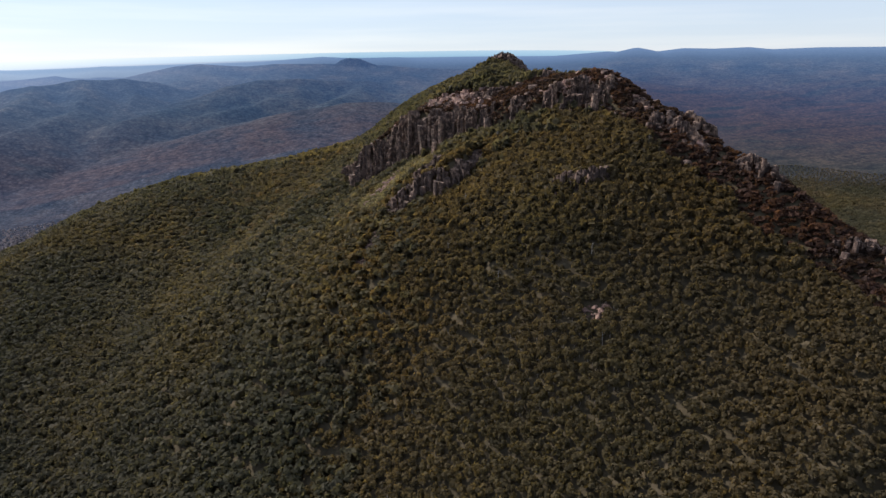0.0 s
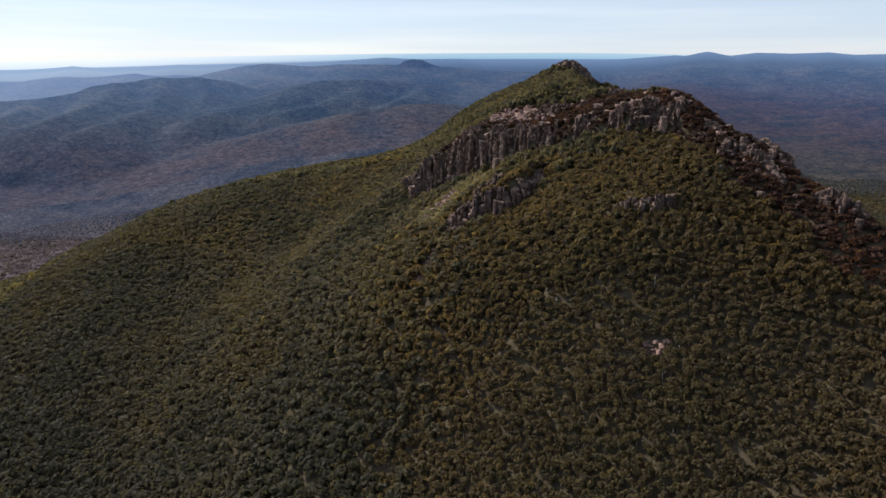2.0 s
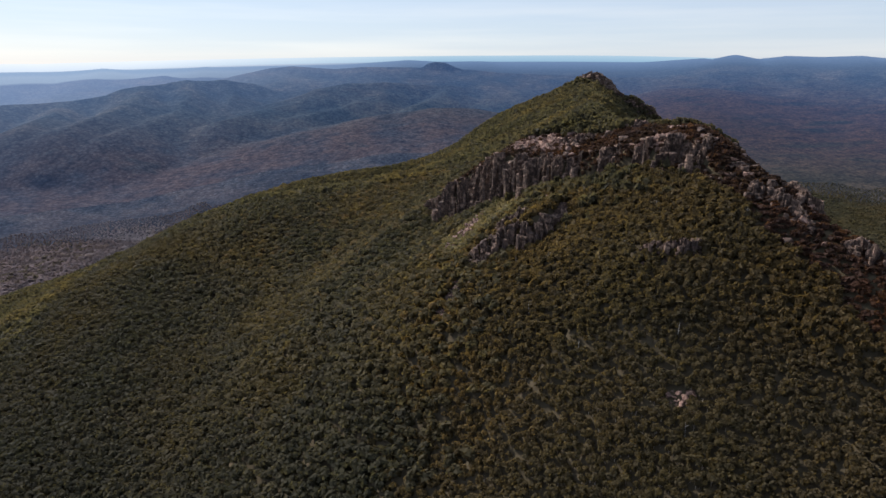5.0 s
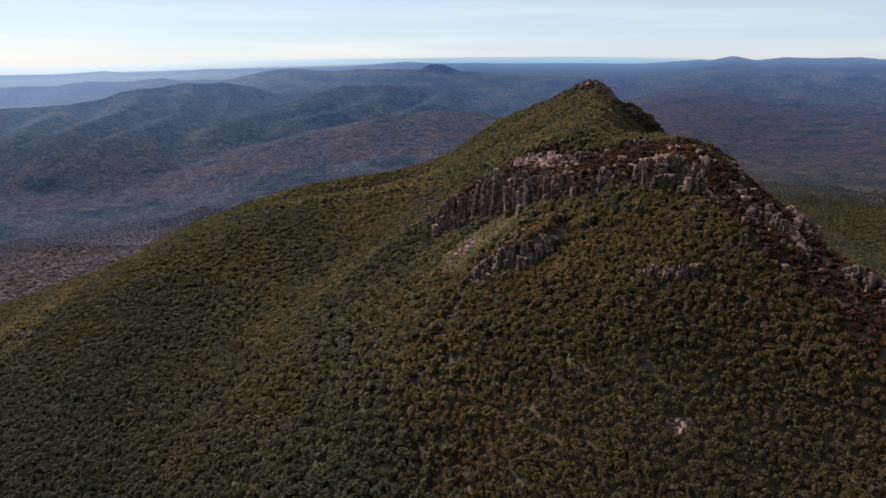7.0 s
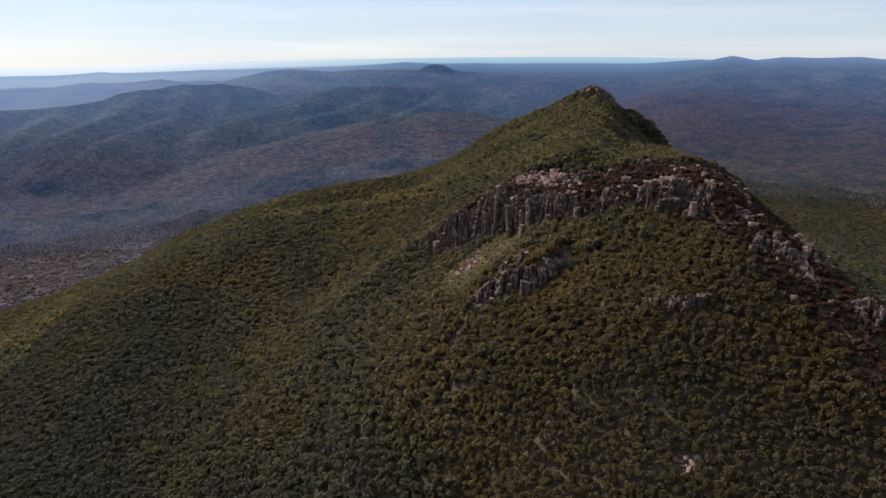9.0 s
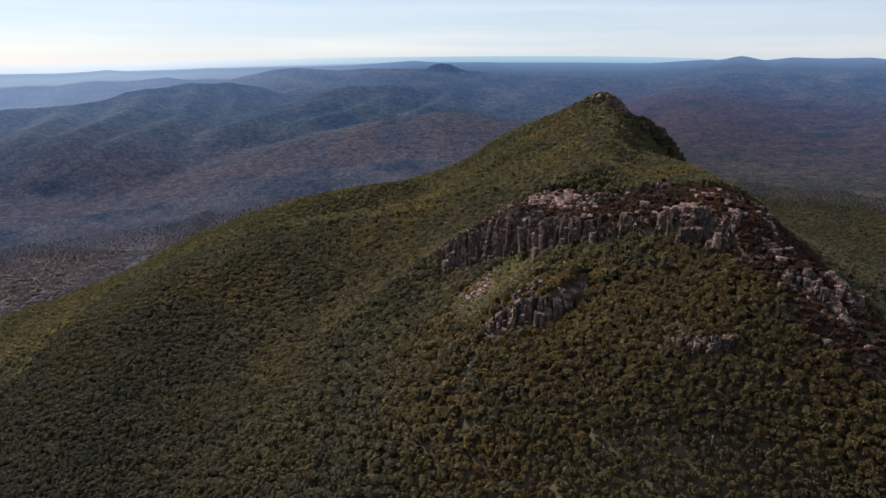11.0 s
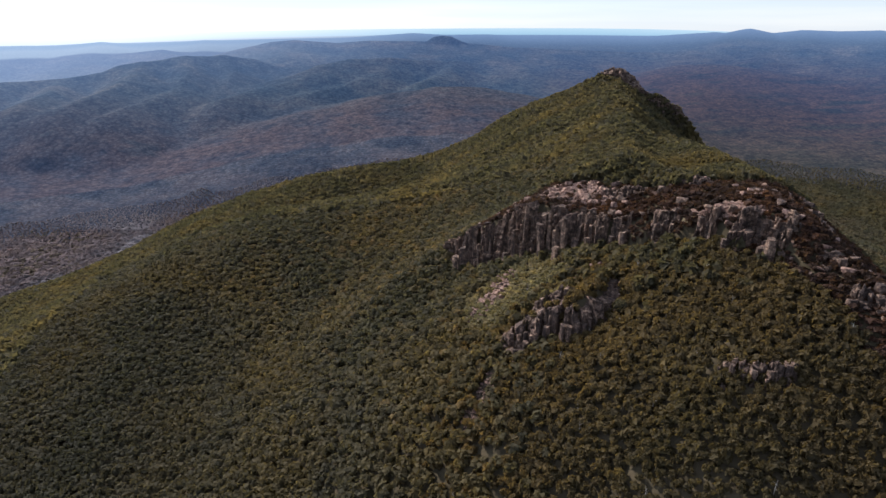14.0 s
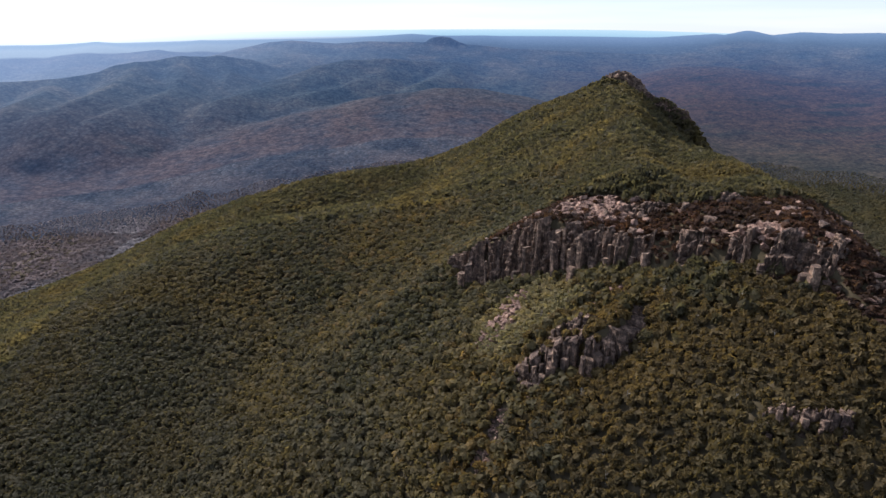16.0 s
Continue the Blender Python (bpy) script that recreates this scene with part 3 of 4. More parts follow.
def crown_shape(tris, seed, width=1.0, tall=0.85):
    """Leaf sprays on the outside of several domed clumps; unit width, base at 0."""
    g = np.random.default_rng(seed)
    clumps = 3 if tris < 30 else 5 if tris < 70 else 8
    cen = np.stack([g.uniform(-0.27, 0.27, clumps), g.uniform(-0.27, 0.27, clumps), g.uniform(0.45, 0.75, clumps)], 1)
    cen[0] = (0, 0, 0.72)
    rad = g.uniform(0.2, 0.33, clumps) * (1.15 if tris < 30 else 1)
    which = g.integers(0, clumps, tris)
    d = g.normal(size=(tris, 3))
    d[:, 2] = np.abs(d[:, 2]) * 1.1 - 0.35
    d /= np.linalg.norm(d, axis=1)[:, None]
    p = cen[which] + d * rad[which][:, None] * g.uniform(0.75, 1.08, tris)[:, None]
    nrm = d + g.normal(size=(tris, 3)) * 0.28
    nrm /= np.linalg.norm(nrm, axis=1)[:, None]
    u = np.cross(nrm, g.normal(size=(tris, 3)))
    u /= np.linalg.norm(u, axis=1)[:, None]
    v = np.cross(nrm, u)
    size = (0.60 / math.sqrt(tris / 20.0) if tris < 60 else 1.6 / math.sqrt(tris)) * g.uniform(0.7, 1.3, tris)[:, None]
    a = p + u * size
    b = p - u * size * 0.5 + v * size * 0.8
    c = p - u * size * 0.5 - v * size * 0.8
    pts = np.stack([a, b, c], 1).reshape(-1, 3)
    return pts * (width, width, tall)


def stand(name, x, y, width, height, tris, mat, label, category, lift=0.0, tint=None):
    """A joined wood: one crown at each place."""
    k = len(x)
    z = ground_height(x, y)
    shapes = [crown_shape(tris, 100 + 13 * i) for i in range(14)]
    kind_ = rng.integers(0, len(shapes), k)
    turn = rng.uniform(0, 2 * math.pi, k)
    tint = rng.beta(2.2, 2.6, k) if tint is None else tint
    vs, ts = [], []
    for i, s in enumerate(shapes):
        m = np.where(kind_ == i)[0]
        if not len(m):
            continue
        c, sn = np.cos(turn[m])[:, None], np.sin(turn[m])[:, None]
        w = width[m][:, None]
        px = (s[None, :, 0] * c - s[None, :, 1] * sn) * w + x[m][:, None]
        py = (s[None, :, 0] * sn + s[None, :, 1] * c) * w + y[m][:, None]
        pz = s[None, :, 2] * height[m][:, None] + (z[m] + lift)[:, None]
        vs.append(np.stack([px, py, pz], 2).reshape(-1, 3))
        ts.append(np.repeat(tint[m], tris))
    v = np.concatenate(vs)
    f = np.arange(len(v), dtype=np.int32).reshape(-1, 3)
    return tagged(new(name, mesh_from(name, v, f, 3, mat, np.concatenate(ts))), label, category, kind="stuff")


def scatter(x0, x1, y0, y1, gap):
    """Jittered grid."""
    gx, gy = np.meshgrid(np.arange(x0, x1, gap), np.arange(y0, y1, gap))
    gx = gx + (np.arange(gx.shape[0]) % 2)[:, None] * gap / 2
    x, y = gx.ravel(), gy.ravel()
    return x + rng.uniform(-0.42, 0.42, len(x)) * gap, y + rng.uniform(-0.42, 0.42, len(x)) * gap


def crest_right(x, y):
    """How far right of the crest line."""
    ys = np.array([c[1] for c in CREST])
    xs = np.array([c[0] for c in CREST])
    return x - np.interp(y, ys, xs)


def on_flank(x, y):
    d, b = np.hypot(x, y), np.degrees(np.arctan2(x, y))
    return (np.abs(b) < 54) & (crest_right(x, y) < 75 + 0.16 * d) & (mountain(x, y) > plain(x, y) - 25)


# stony ground: x, y, half lengths, turn (degrees), stones, least and greatest size
STONY = {
    "scree": (-36, 333, 20, 9, 62, 150, 0.9, 2.6), "slab_field": (6, 311, 13, 6, 20, 80, 1.0, 3.4),
    "rock_pavement": (5, 364, 24, 8, -36, 290, 1.1, 3.0), "rock_terrace": (62, 305, 15, 5.5, -42, 150, 0.9, 2.4),
    "bald_rock": (51, 187, 5.5, 3.0, 10, 26, 0.6, 1.8), "gully_stones": (-38, 259, 11, 3.5, 70, 55, 0.5, 1.6),
    "lower_scree": (-31, 268, 12, 4, 60, 60, 0.4, 1.3), "summit_rocks": (97, 910, 32, 22, 0, 300, 3.4, 7.0),
    "outcrop_top": (-8, 289, 19, 5, 10, 110, 0.7, 2.2),
}


def in_patch(x, y, patch, grow=1.0):
    cx, cy, a, b, turn = patch[:5]
    c, s = math.cos(radians(turn)), math.sin(radians(turn))
    u, v = (x - cx) * c + (y - cy) * s, -(x - cx) * s + (y - cy) * c
    return (u / a) ** 2 + (v / b) ** 2 < grow * (0.6 + 0.8 * vnoise(x / 3, y / 3, 51))


def bare(x, y):
    """True where rock shows instead of trees."""
    n, h = cliff_place(x, y)
    out = (n > -4) & (n < 3.0) & (h > 3) & (notched(x, y) > 0.4)
    n, h = cliff_place(x, y, LOWER)
    out |= (n > -2.5) & (n < 2.5) & (h > 3)
    for key, patch in STONY.items():
        out |= in_patch(x, y, patch, 0.8) & (vnoise(x * 0.4, y * 0.4, 63) < (0.5 if key in ("slab_field", "outcrop_top") else 0.55 if key in ("scree", "lower_scree", "rock_pavement", "rock_terrace") else 0.8))
    return out


def heathy(x, y):
    n, h = cliff_place(x, y)
    rise = (n <= np.where(notched(x, y) > 0.4, -4.0, 11.0)) & (n > -21 - 12 * vnoise(x / 9, y / 9, 5) - 0.8 * np.maximum(x - 50, 0)) & (x > -52) & (y > 235) & (y < 425)
    spine = (y > 150) & (y < 300) & (crest_right(x, y) > -16 - 10 * vnoise(x / 9, y / 9, 6))
    return rise | spine


def pale_patch(x, y):
    return (((x + 26) / 26) ** 2 + ((y - 326) / 30) ** 2 < 0.55 + 0.65 * vnoise(x / 6, y / 6, 9)) & (cliff_place(x, y)[0] > 3)


x, y = scatter(-420, 280, 60, 560, 2.3)
ok = on_flank(x, y) & ~bare(x, y)
x, y = x[ok], y[ok]
dist = np.hypot(x + 8, y - 30)
mingle = dist + rng.uniform(-60, 60, len(x))
hm, pm = heathy(x, y), pale_patch(x, y)
tree = ~hm & ~pm
thin = rng.uniform(0, 1, len(x))
near = tree & (dist < 190)
mid = tree & (dist >= 190) & (mingle < 300) & (thin < 0.92)
wide_crowned = np.clip((-25 - x + 0.18 * (y - 250) + rng.uniform(-25, 25, len(x))) / 30, 0, 1) > 0.5
near &= ~wide_crowned
mid &= ~wide_crowned
slope_ = tree & (dist >= 190) & (mingle >= 300) & (thin < 0.74) & ~wide_crowned
TAKEN = (x > 12) & (x < 64) & (y > 160) & (y < 214)     # these stand as single trees
single = near & TAKEN
single &= np.cumsum(single) <= 300
TAKEN = single
near = near & ~TAKEN


def sizes(k, lo, hi):
    return lo + (hi - lo) * rng.beta(1.8, 2.4, k)


# near and spur crowns darken to the right: that slope's shade put into tint
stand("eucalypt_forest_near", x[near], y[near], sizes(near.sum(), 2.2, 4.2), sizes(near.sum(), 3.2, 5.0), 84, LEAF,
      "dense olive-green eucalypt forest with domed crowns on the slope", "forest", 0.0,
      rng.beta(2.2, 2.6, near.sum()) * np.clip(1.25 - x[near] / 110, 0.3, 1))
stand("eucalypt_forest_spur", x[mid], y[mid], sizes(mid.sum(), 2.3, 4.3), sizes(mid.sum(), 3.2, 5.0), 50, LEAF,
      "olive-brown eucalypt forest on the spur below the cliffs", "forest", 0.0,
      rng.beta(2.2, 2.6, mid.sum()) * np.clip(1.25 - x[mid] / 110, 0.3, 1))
stand("eucalypt_forest_slope", x[slope_], y[slope_], sizes(slope_.sum(), 3.0, 5.8), sizes(slope_.sum(), 4.0, 7.0), 36, LEAF_SLOPE,
      "olive-green eucalypt forest covering the mountain flank", "forest")
bx, by = scatter(-420, 110, 60, 560, 3.9)
ok = on_flank(bx, by) & ~bare(bx, by) & ~heathy(bx, by) & ~pale_patch(bx, by) & (-25 - bx + 0.18 * (by - 250) + rng.uniform(-25, 25, len(bx)) > 0)
bx, by = bx[ok], by[ok]
# tint falls towards the low left: the shaded slope put into leaf colour
stand("eucalypt_forest_flank", bx, by, sizes(len(bx), 4.4, 8.0), sizes(len(bx), 4.4, 7.4), 72, LEAF_SLOPE,
      "olive-green eucalypt forest of broad domed crowns on the flank", "forest", 0.0,
      np.clip(rng.beta(2.2, 2.6, len(bx)) * np.clip(1.2 + (bx + 60) / 260 + (by - 300) / 250, 0.3, 1.35), 0, 1))
stand("heath", x[hm], y[hm], sizes(hm.sum(), 1.8, 4.0), sizes(hm.sum(), 1.3, 3.3), 36, HEATH,
      "low reddish-brown heath shrubs between the summit rocks", "heath")
stand("pale_shrubs", x[pm], y[pm], sizes(pm.sum(), 2.2, 4.6), sizes(pm.sum(), 2.0, 4.2), 60, PALE_SHRUB,
      "pale yellow-green shrubs growing over scree below the cliff", "shrubs")

x2, y2 = scatter(-1150, 420, 60, 1400, 5.1)
ok = on_flank(x2, y2) & ((y2 > 560) | (x2 < -420)) & ~((np.hypot((x2 - 97) / 36, (y2 - 908) / 34) < 1))
x2, y2 = x2[ok], y2[ok]
stand("eucalypt_forest_ridge", x2, y2, sizes(len(x2), 4.8, 8.0), sizes(len(x2), 4.0, 7.5), 15, LEAF_SLOPE,
      "olive-green eucalypt forest running up to the far summit", "forest", 0.0, 0.95 * rng.beta(2.2, 2.6, len(x2)))

vx, vy = scatter(-1500, 1600, 250, 2350, 8.4)
vd, vb = np.hypot(vx, vy), np.degrees(np.arctan2(vx, vy))
flank = on_flank(vx, vy) & (vx > -1150) & (vx < 420) & (vy < 1400)
reach = np.where(vb > 4, 2300, 1800) + 90 * vnoise(vx / 60, vy / 60, 88)
ok = (vb > -54) & (vb < 40) & ~flank & (vd < reach) & ~((vb > -4) & (vb < 9) & (vd > 1150))
vx, vy, vd, vb, reach = vx[ok], vy[ok], vd[ok], vb[ok], reach[ok]
swathe = vnoise(vx / 150, vy / 90, 81)
flat = rng.uniform(0, 1, len(vx)) < np.clip((vb - 4) / 5, 0, 1)
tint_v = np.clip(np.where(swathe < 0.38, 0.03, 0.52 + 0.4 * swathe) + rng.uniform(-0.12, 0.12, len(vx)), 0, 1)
tint_p = np.clip(0.15 + 0.55 * swathe + rng.uniform(-0.15, 0.15, len(vx)), 0, 0.85)
wood_w = sizes(len(vx), 6.5, 11.5) * np.clip((reach - vd) / 300, 0.35, 1)
wood_h = sizes(len(vx), 5, 9) * np.clip((reach - vd) / 300, 0.3, 1)
stand("valley_woodland", vx[~flat], vy[~flat], wood_w[~flat], wood_h[~flat], 11, HAZED_VALLEY,
      "open woodland across the valley floor, grey-mauve haze put into its leaves", "woodland", 0.0, tint_v[~flat])
stand("plain_woodland", vx[flat], vy[flat], wood_w[flat], wood_h[flat], 11, PLAIN_LEAF,
      "olive and reddish-brown woodland across the flat plain", "woodland", 0.0, tint_p[flat])


# ---------------------------------------------------------------- rocks
def tagged_at(name, at, label, category, group=""):
    ob = new(name)
    ob.location = at
    return tagged(ob, label, category, group)


def stone_mesh(seed, mat, flat=0.6):
    """An angular block: hull of points in an uneven box."""
    g = random.Random(seed)
    bm = bmesh.new()
    for i in range(15):
        p = Vector((g.uniform(-1, 1), g.uniform(-1, 1), g.uniform(-1, 1)))
        m = max(abs(p.x), abs(p.y), abs(p.z))
        p = p / m * g.uniform(0.8, 1.0)
        bm.verts.new((p.x * 0.62, p.y * 0.5, p.z * 0.5 * flat))
    r = bmesh.ops.convex_hull(bm, input=bm.verts)
    bmesh.ops.delete(bm, geom=[v for v in bm.verts if not v.link_faces], context='VERTS')
    me = bpy.data.meshes.new("stone")
    bm.to_mesh(me)
    bm.free()
    me.materials.append(mat)
    return me


STONES = [stone_mesh(i, ROCK, 0.8) for i in range(10)]
SUMMIT_STONES = [stone_mesh(60 + i, SUMMIT_ROCK, 0.8) for i in range(8)]
SLABS = [stone_mesh(30 + i, PINK, 0.55) for i in range(10)]


def child(name, me, parent, m):
    ob = new(name, me)
    ob.parent = parent
    ob.matrix_basis = parent.matrix_basis.inverted() @ m
    return ob


def ground_z(x, y):
    return float(ground_height(np.array([x]), np.array([y]))[0])


def hashed(i, seed):
    return lattice(np.asarray(i, np.int64), np.full(np.shape(i), seed, np.int64), seed + 3)


def column_mesh(seed):
    """A jointed rock column: uneven prism of stacked drums with a broken, tilted top; unit height."""
    g = random.Random(seed)
    bm = bmesh.new()
    k = g.choice((5, 5, 6))
    turn = [2 * math.pi * (i + g.uniform(-0.25, 0.25)) / k for i in range(k)]
    rad = [g.uniform(0.46, 0.68) for _ in range(k)]
    levels = sorted([0.0, 1.0] + [g.uniform(0.15, 0.9) for _ in range(3)])
    prev = None
    tx, ty = g.uniform(-0.035, 0.035), g.uniform(-0.035, 0.035)
    for j, z in enumerate(levels):
        for step in ((0,) if j in (0, len(levels) - 1) else (0, 1)):
            if step or j == 0:
                m, ox, oy = g.uniform(0.86, 1.08), g.uniform(-0.07, 0.07), g.uniform(-0.07, 0.07)
            q = m * (0.9 if j == len(levels) - 1 else 1.0)
            ring = [bm.verts.new((math.cos(a) * r * q + ox, math.sin(a) * r * q + oy, z + (tx * math.cos(a) + ty * math.sin(a) if j == len(levels) - 1 else 0) + 0.004 * step)) for a, r in zip(turn, rad)]
            if prev:
                for i in range(k):
                    bm.faces.new((prev[i], prev[(i + 1) % k], ring[(i + 1) % k], ring[i]))
            prev = ring
    bm.faces.new(prev)
    me = bpy.data.meshes.new("column")
    bm.to_mesh(me)
    bm.free()
    return me


COLUMNS = {}
for mat_ in (ROCK, ORANGE):
    COLUMNS[mat_.name] = [column_mesh(300 + i) for i in range(14)]
    for me in COLUMNS[mat_.name]:
        me.materials.append(mat_)


def rock_wall(name, line, label, seed, stepped=True, bright=None, grain=1.0):
    """A jointed rock face along a line: buttresses and clefts, columns that break off at their own ledges.
    stepped: the land behind is as high as the face's top; otherwise the rock stands free."""
    xs, ys, hs, nxs, nys, ss = [], [], [], [], [], []
    run = 0.0
    ds = 0.3 * grain
    for a, b in zip(line[:-1], line[1:]):
        ux, uy = b[0] - a[0], b[1] - a[1]
        ln = math.hypot(ux, uy)
        k = max(1, int(ln / ds))
        for i in range(k):
            t = i / k
            xs.append(a[0] + t * ux), ys.append(a[1] + t * uy), hs.append(a[2] + t * (b[2] - a[2]))
            nxs.append(uy / ln), nys.append(-ux / ln), ss.append(run + t * ln)
        run += ln
    xs, ys, hs, nxs, nys, ss = (np.array(q) for q in (xs, ys, hs, nxs, nys, ss))
    smooth_ = np.ones(13) / 13
    nxs, nys = (np.convolve(np.pad(q, 6, 'edge'), smooth_, 'valid') for q in (nxs, nys))
    notch = notched(xs, ys) if stepped else np.ones_like(xs)
    on = (hs > 1.2) & (notch > 0.4)
    xs, ys, hs, nxs, nys, ss = (q[on] for q in (xs, ys, hs, nxs, nys, ss))
    notch = notch[on]
    n = len(ss)
    big = float(np.clip(hs.max() / 20, 0.25, 1.0))
    # joints across the face
    sg = ss / grain
    wob = sg + 0.5 * (vnoise(sg / 2.3, sg * 0, seed) - 0.5)
    along = (wob + 1.5 * vnoise(sg / 3.7, sg * 0, seed + 6)) / 1.45
    cell = np.floor(along).astype(np.int64)
    phase = (sg + 4.5 * vnoise(sg / 11, sg * 0, seed + 4)) / (9.0 if stepped and big > 0.9 else 6.0)
    block = np.floor(phase).astype(np.int64)
    tooth = phase - block
    cleft = tooth > 0.74 + 0.16 * hashed(block, seed + 2)
    out0 = (6.5 * (hashed(block, seed) - 0.45) + (7.0 * hashed(block, seed + 23) - 3.2) * tooth - np.where(cleft, 5.5 + 2.0 * hashed(block, seed + 3), 0)) * (0.35 + 0.65 * big)
    out0 = np.maximum(out0, -5.0 if stepped else -1.2) * grain
    turned = (hashed(cell, seed + 9) - 0.4) * 2.6 * (along - cell - 0.5)
    foot = ground_height(xs + nxs * (np.maximum(out0, 0) + 2), ys + nys * (np.maximum(out0, 0) + 2)) - 2.0
    behind = ground_height(xs - nxs * (8 if stepped else 5), ys - nys * (8 if stepped else 5))
    head = (behind if stepped else ground_height(xs, ys) + hs) + (1.6 - 0.34 * hs * hashed(block, seed + 7) ** 1.5) - np.where(cleft, 0.22 * hs, 0) + (1.6 + 0.11 * hs) * (hashed(cell, seed + 8) - 0.65)
    head = foot + np.maximum((head - foot) * notch, 1.0)
    rows = max(8, int((head - foot).max() / (0.5 * grain)))
    joint = np.append(cell[1:] != cell[:-1], False)
    grid = []
    for r in range(rows + 1):
        v = r / rows
        z = foot + (head - foot) * v
        lv = v + 0.05 * (vnoise(sg / 3, sg * 0 + v * 6, seed + 5) - 0.5)
        step_a = 0.25 + 0.6 * hashed(cell, seed + 11)
        step_b = 0.35 + 0.6 * hashed(block, seed + 12)
        o = out0 - 1.4 * grain + (2.5 * (hashed(cell, seed + 10) - 0.5) + turned) * (0.5 + 0.5 * big) * grain
        o = o + np.where(lv < step_a, 2.8 * hashed(cell, seed + 13), 0) * (0.4 + 0.6 * big)
        o = o + np.where(lv < step_b, 3.0 * hashed(block, seed + 14), 0) * big
        course = z / (2.3 * grain) + 3 * hashed(cell, seed + 15)
        crack = np.floor(course).astype(np.int64)
        o = o - np.where(joint, 0.5 + 1.6 * hashed(cell, seed + 18), 0) - np.where(course - crack < 0.2, 0.45 * hashed(crack * 17 + cell, seed + 19), 0)
        o = o + 1.5 * (hashed(crack * 131 + cell, seed + 16) - 0.5) + 0.7 * big * (1 - v) + 0.4 * (vnoise(ss * 1.7, z * 1.1, seed + 17) - 0.5)
        end = np.minimum(np.arange(n), np.arange(n)[::-1]) * ds / 2.5
        grid.append(np.stack([xs + nxs * o * np.clip(end, 0, 1), ys + nys * o * np.clip(end, 0, 1), z], 1))
    lip = grid[-1].copy()
    back_ = 8.5 if stepped else 1.6 + 0.25 * hs
    rough_top = 0.9 * (vnoise(ss * 0.8, ss * 0, seed + 21) - 0.5)
    mid_top = np.stack([xs - nxs * back_ * 0.5, ys - nys * back_ * 0.5, lip[:, 2] + rough_top - (0.2 if stepped else 0.4)], 1)
    last = np.stack([xs - nxs * back_, ys - nys * back_, (behind - 0.6) if stepped else ground_height(xs - nxs * back_, ys - nys * back_) - 1.0], 1)
    grid += [mid_top, last]
    grid = np.array(grid)
    m = len(line) // 2
    base = tagged_at(name, (line[m][0], line[m][1], ground_z(line[m][0], line[m][1])), label, "cliff" if stepped else "rock outcrop")
    org = np.array(base.location)
    edges = [0] + [i for i in range(1, n) if block[i] != block[i - 1]] + [n - 1]
    for a, b in zip(edges[:-1], edges[1:]):
        gaps = np.where(np.diff(ss[a:b + 1]) > 1.0)[0]
        if len(gaps):
            b = a + int(gaps[0])
        if b - a < 2:
            continue
        part_ = grid[:, a:b + 1] - org
        rr, cc = part_.shape[:2]
        i = (np.arange((rr - 1) * cc).reshape(rr - 1, cc)[:, :-1]).ravel()
        f = np.stack([i, i + 1, i + cc + 1, i + cc], 1)
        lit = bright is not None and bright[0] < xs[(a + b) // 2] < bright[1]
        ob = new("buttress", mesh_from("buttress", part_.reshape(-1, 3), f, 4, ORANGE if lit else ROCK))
        ob.parent = base
    g = random.Random(seed * 7)
    picked, s0 = [], 0.0
    for row in range(3):
        s0 = ss[0] + g.uniform(0, 1)
        while s0 < ss[-1]:
            i = int(np.argmin(np.abs(ss - s0)))
            w = (1.2 + 3.0 * g.random() ** 1.7) * (0.55 + 0.45 * big) * (0.6 + 0.4 * grain)
            s0 += w * g.uniform(0.75, 1.15)
            if abs(ss[i] - s0) > 4 or (row > 0 and (cleft[i] or g.random() < 0.42)):
                continue
            picked.append((i, w, row))
    g.shuffle(picked)
    for i, w, row in picked[:290]:
        o = max(out0[i], -4.0) + (row - 0.7) * 1.1 * w * (0.5 + 0.5 * big) + g.uniform(-0.6, 0.6) - (2.4 * big if cleft[i] else 0)
        px, py = xs[i] + nxs[i] * o, ys[i] + nys[i] * o
        low = min(foot[i], ground_z(px, py)) - 0.8
        h = (head[i] - low) * (1.0 - row * g.uniform(0.1, 0.34)) * g.uniform(0.88, 1.0) - (0.12 * hs[i] if cleft[i] else 0)
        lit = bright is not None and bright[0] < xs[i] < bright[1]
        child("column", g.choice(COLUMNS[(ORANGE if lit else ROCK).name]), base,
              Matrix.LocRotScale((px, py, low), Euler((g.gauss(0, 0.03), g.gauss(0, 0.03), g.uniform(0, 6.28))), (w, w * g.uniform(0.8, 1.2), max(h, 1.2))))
    for _ in range(min(40, int(n * ds / 3))):
        i, v = g.randrange(n), g.random() ** 1.6
        w = g.uniform(1.2, 3.2) * (0.6 + 0.4 * big) * grain
        o = max(out0[i], -2.0) + g.uniform(1.0, 3.0)
        px, py = xs[i] + nxs[i] * o, ys[i] + nys[i] * o
        child("block", g.choice(STONES), base, Matrix.LocRotScale((px, py, ground_z(px, py) + 0.25 * w),
                                                                  Euler((g.uniform(-0.4, 0.4), g.uniform(-0.4, 0.4), g.uniform(0, 6.28))), (w, w, w * g.uniform(0.9, 1.6))))
    return base


rock_wall("cliff", CLIFF, "grey-brown columnar dolerite cliff with dark clefts below the top", 3, True, (27, 35))
rock_wall("lower_cliff", LOWER, "low grey-brown rock face, dark on its shaded side", 5)
rock_wall("summit_buttress", SUMMIT_WALL, "dark shaded rock buttress falling away from the far summit", 61, False, None, 1.8)
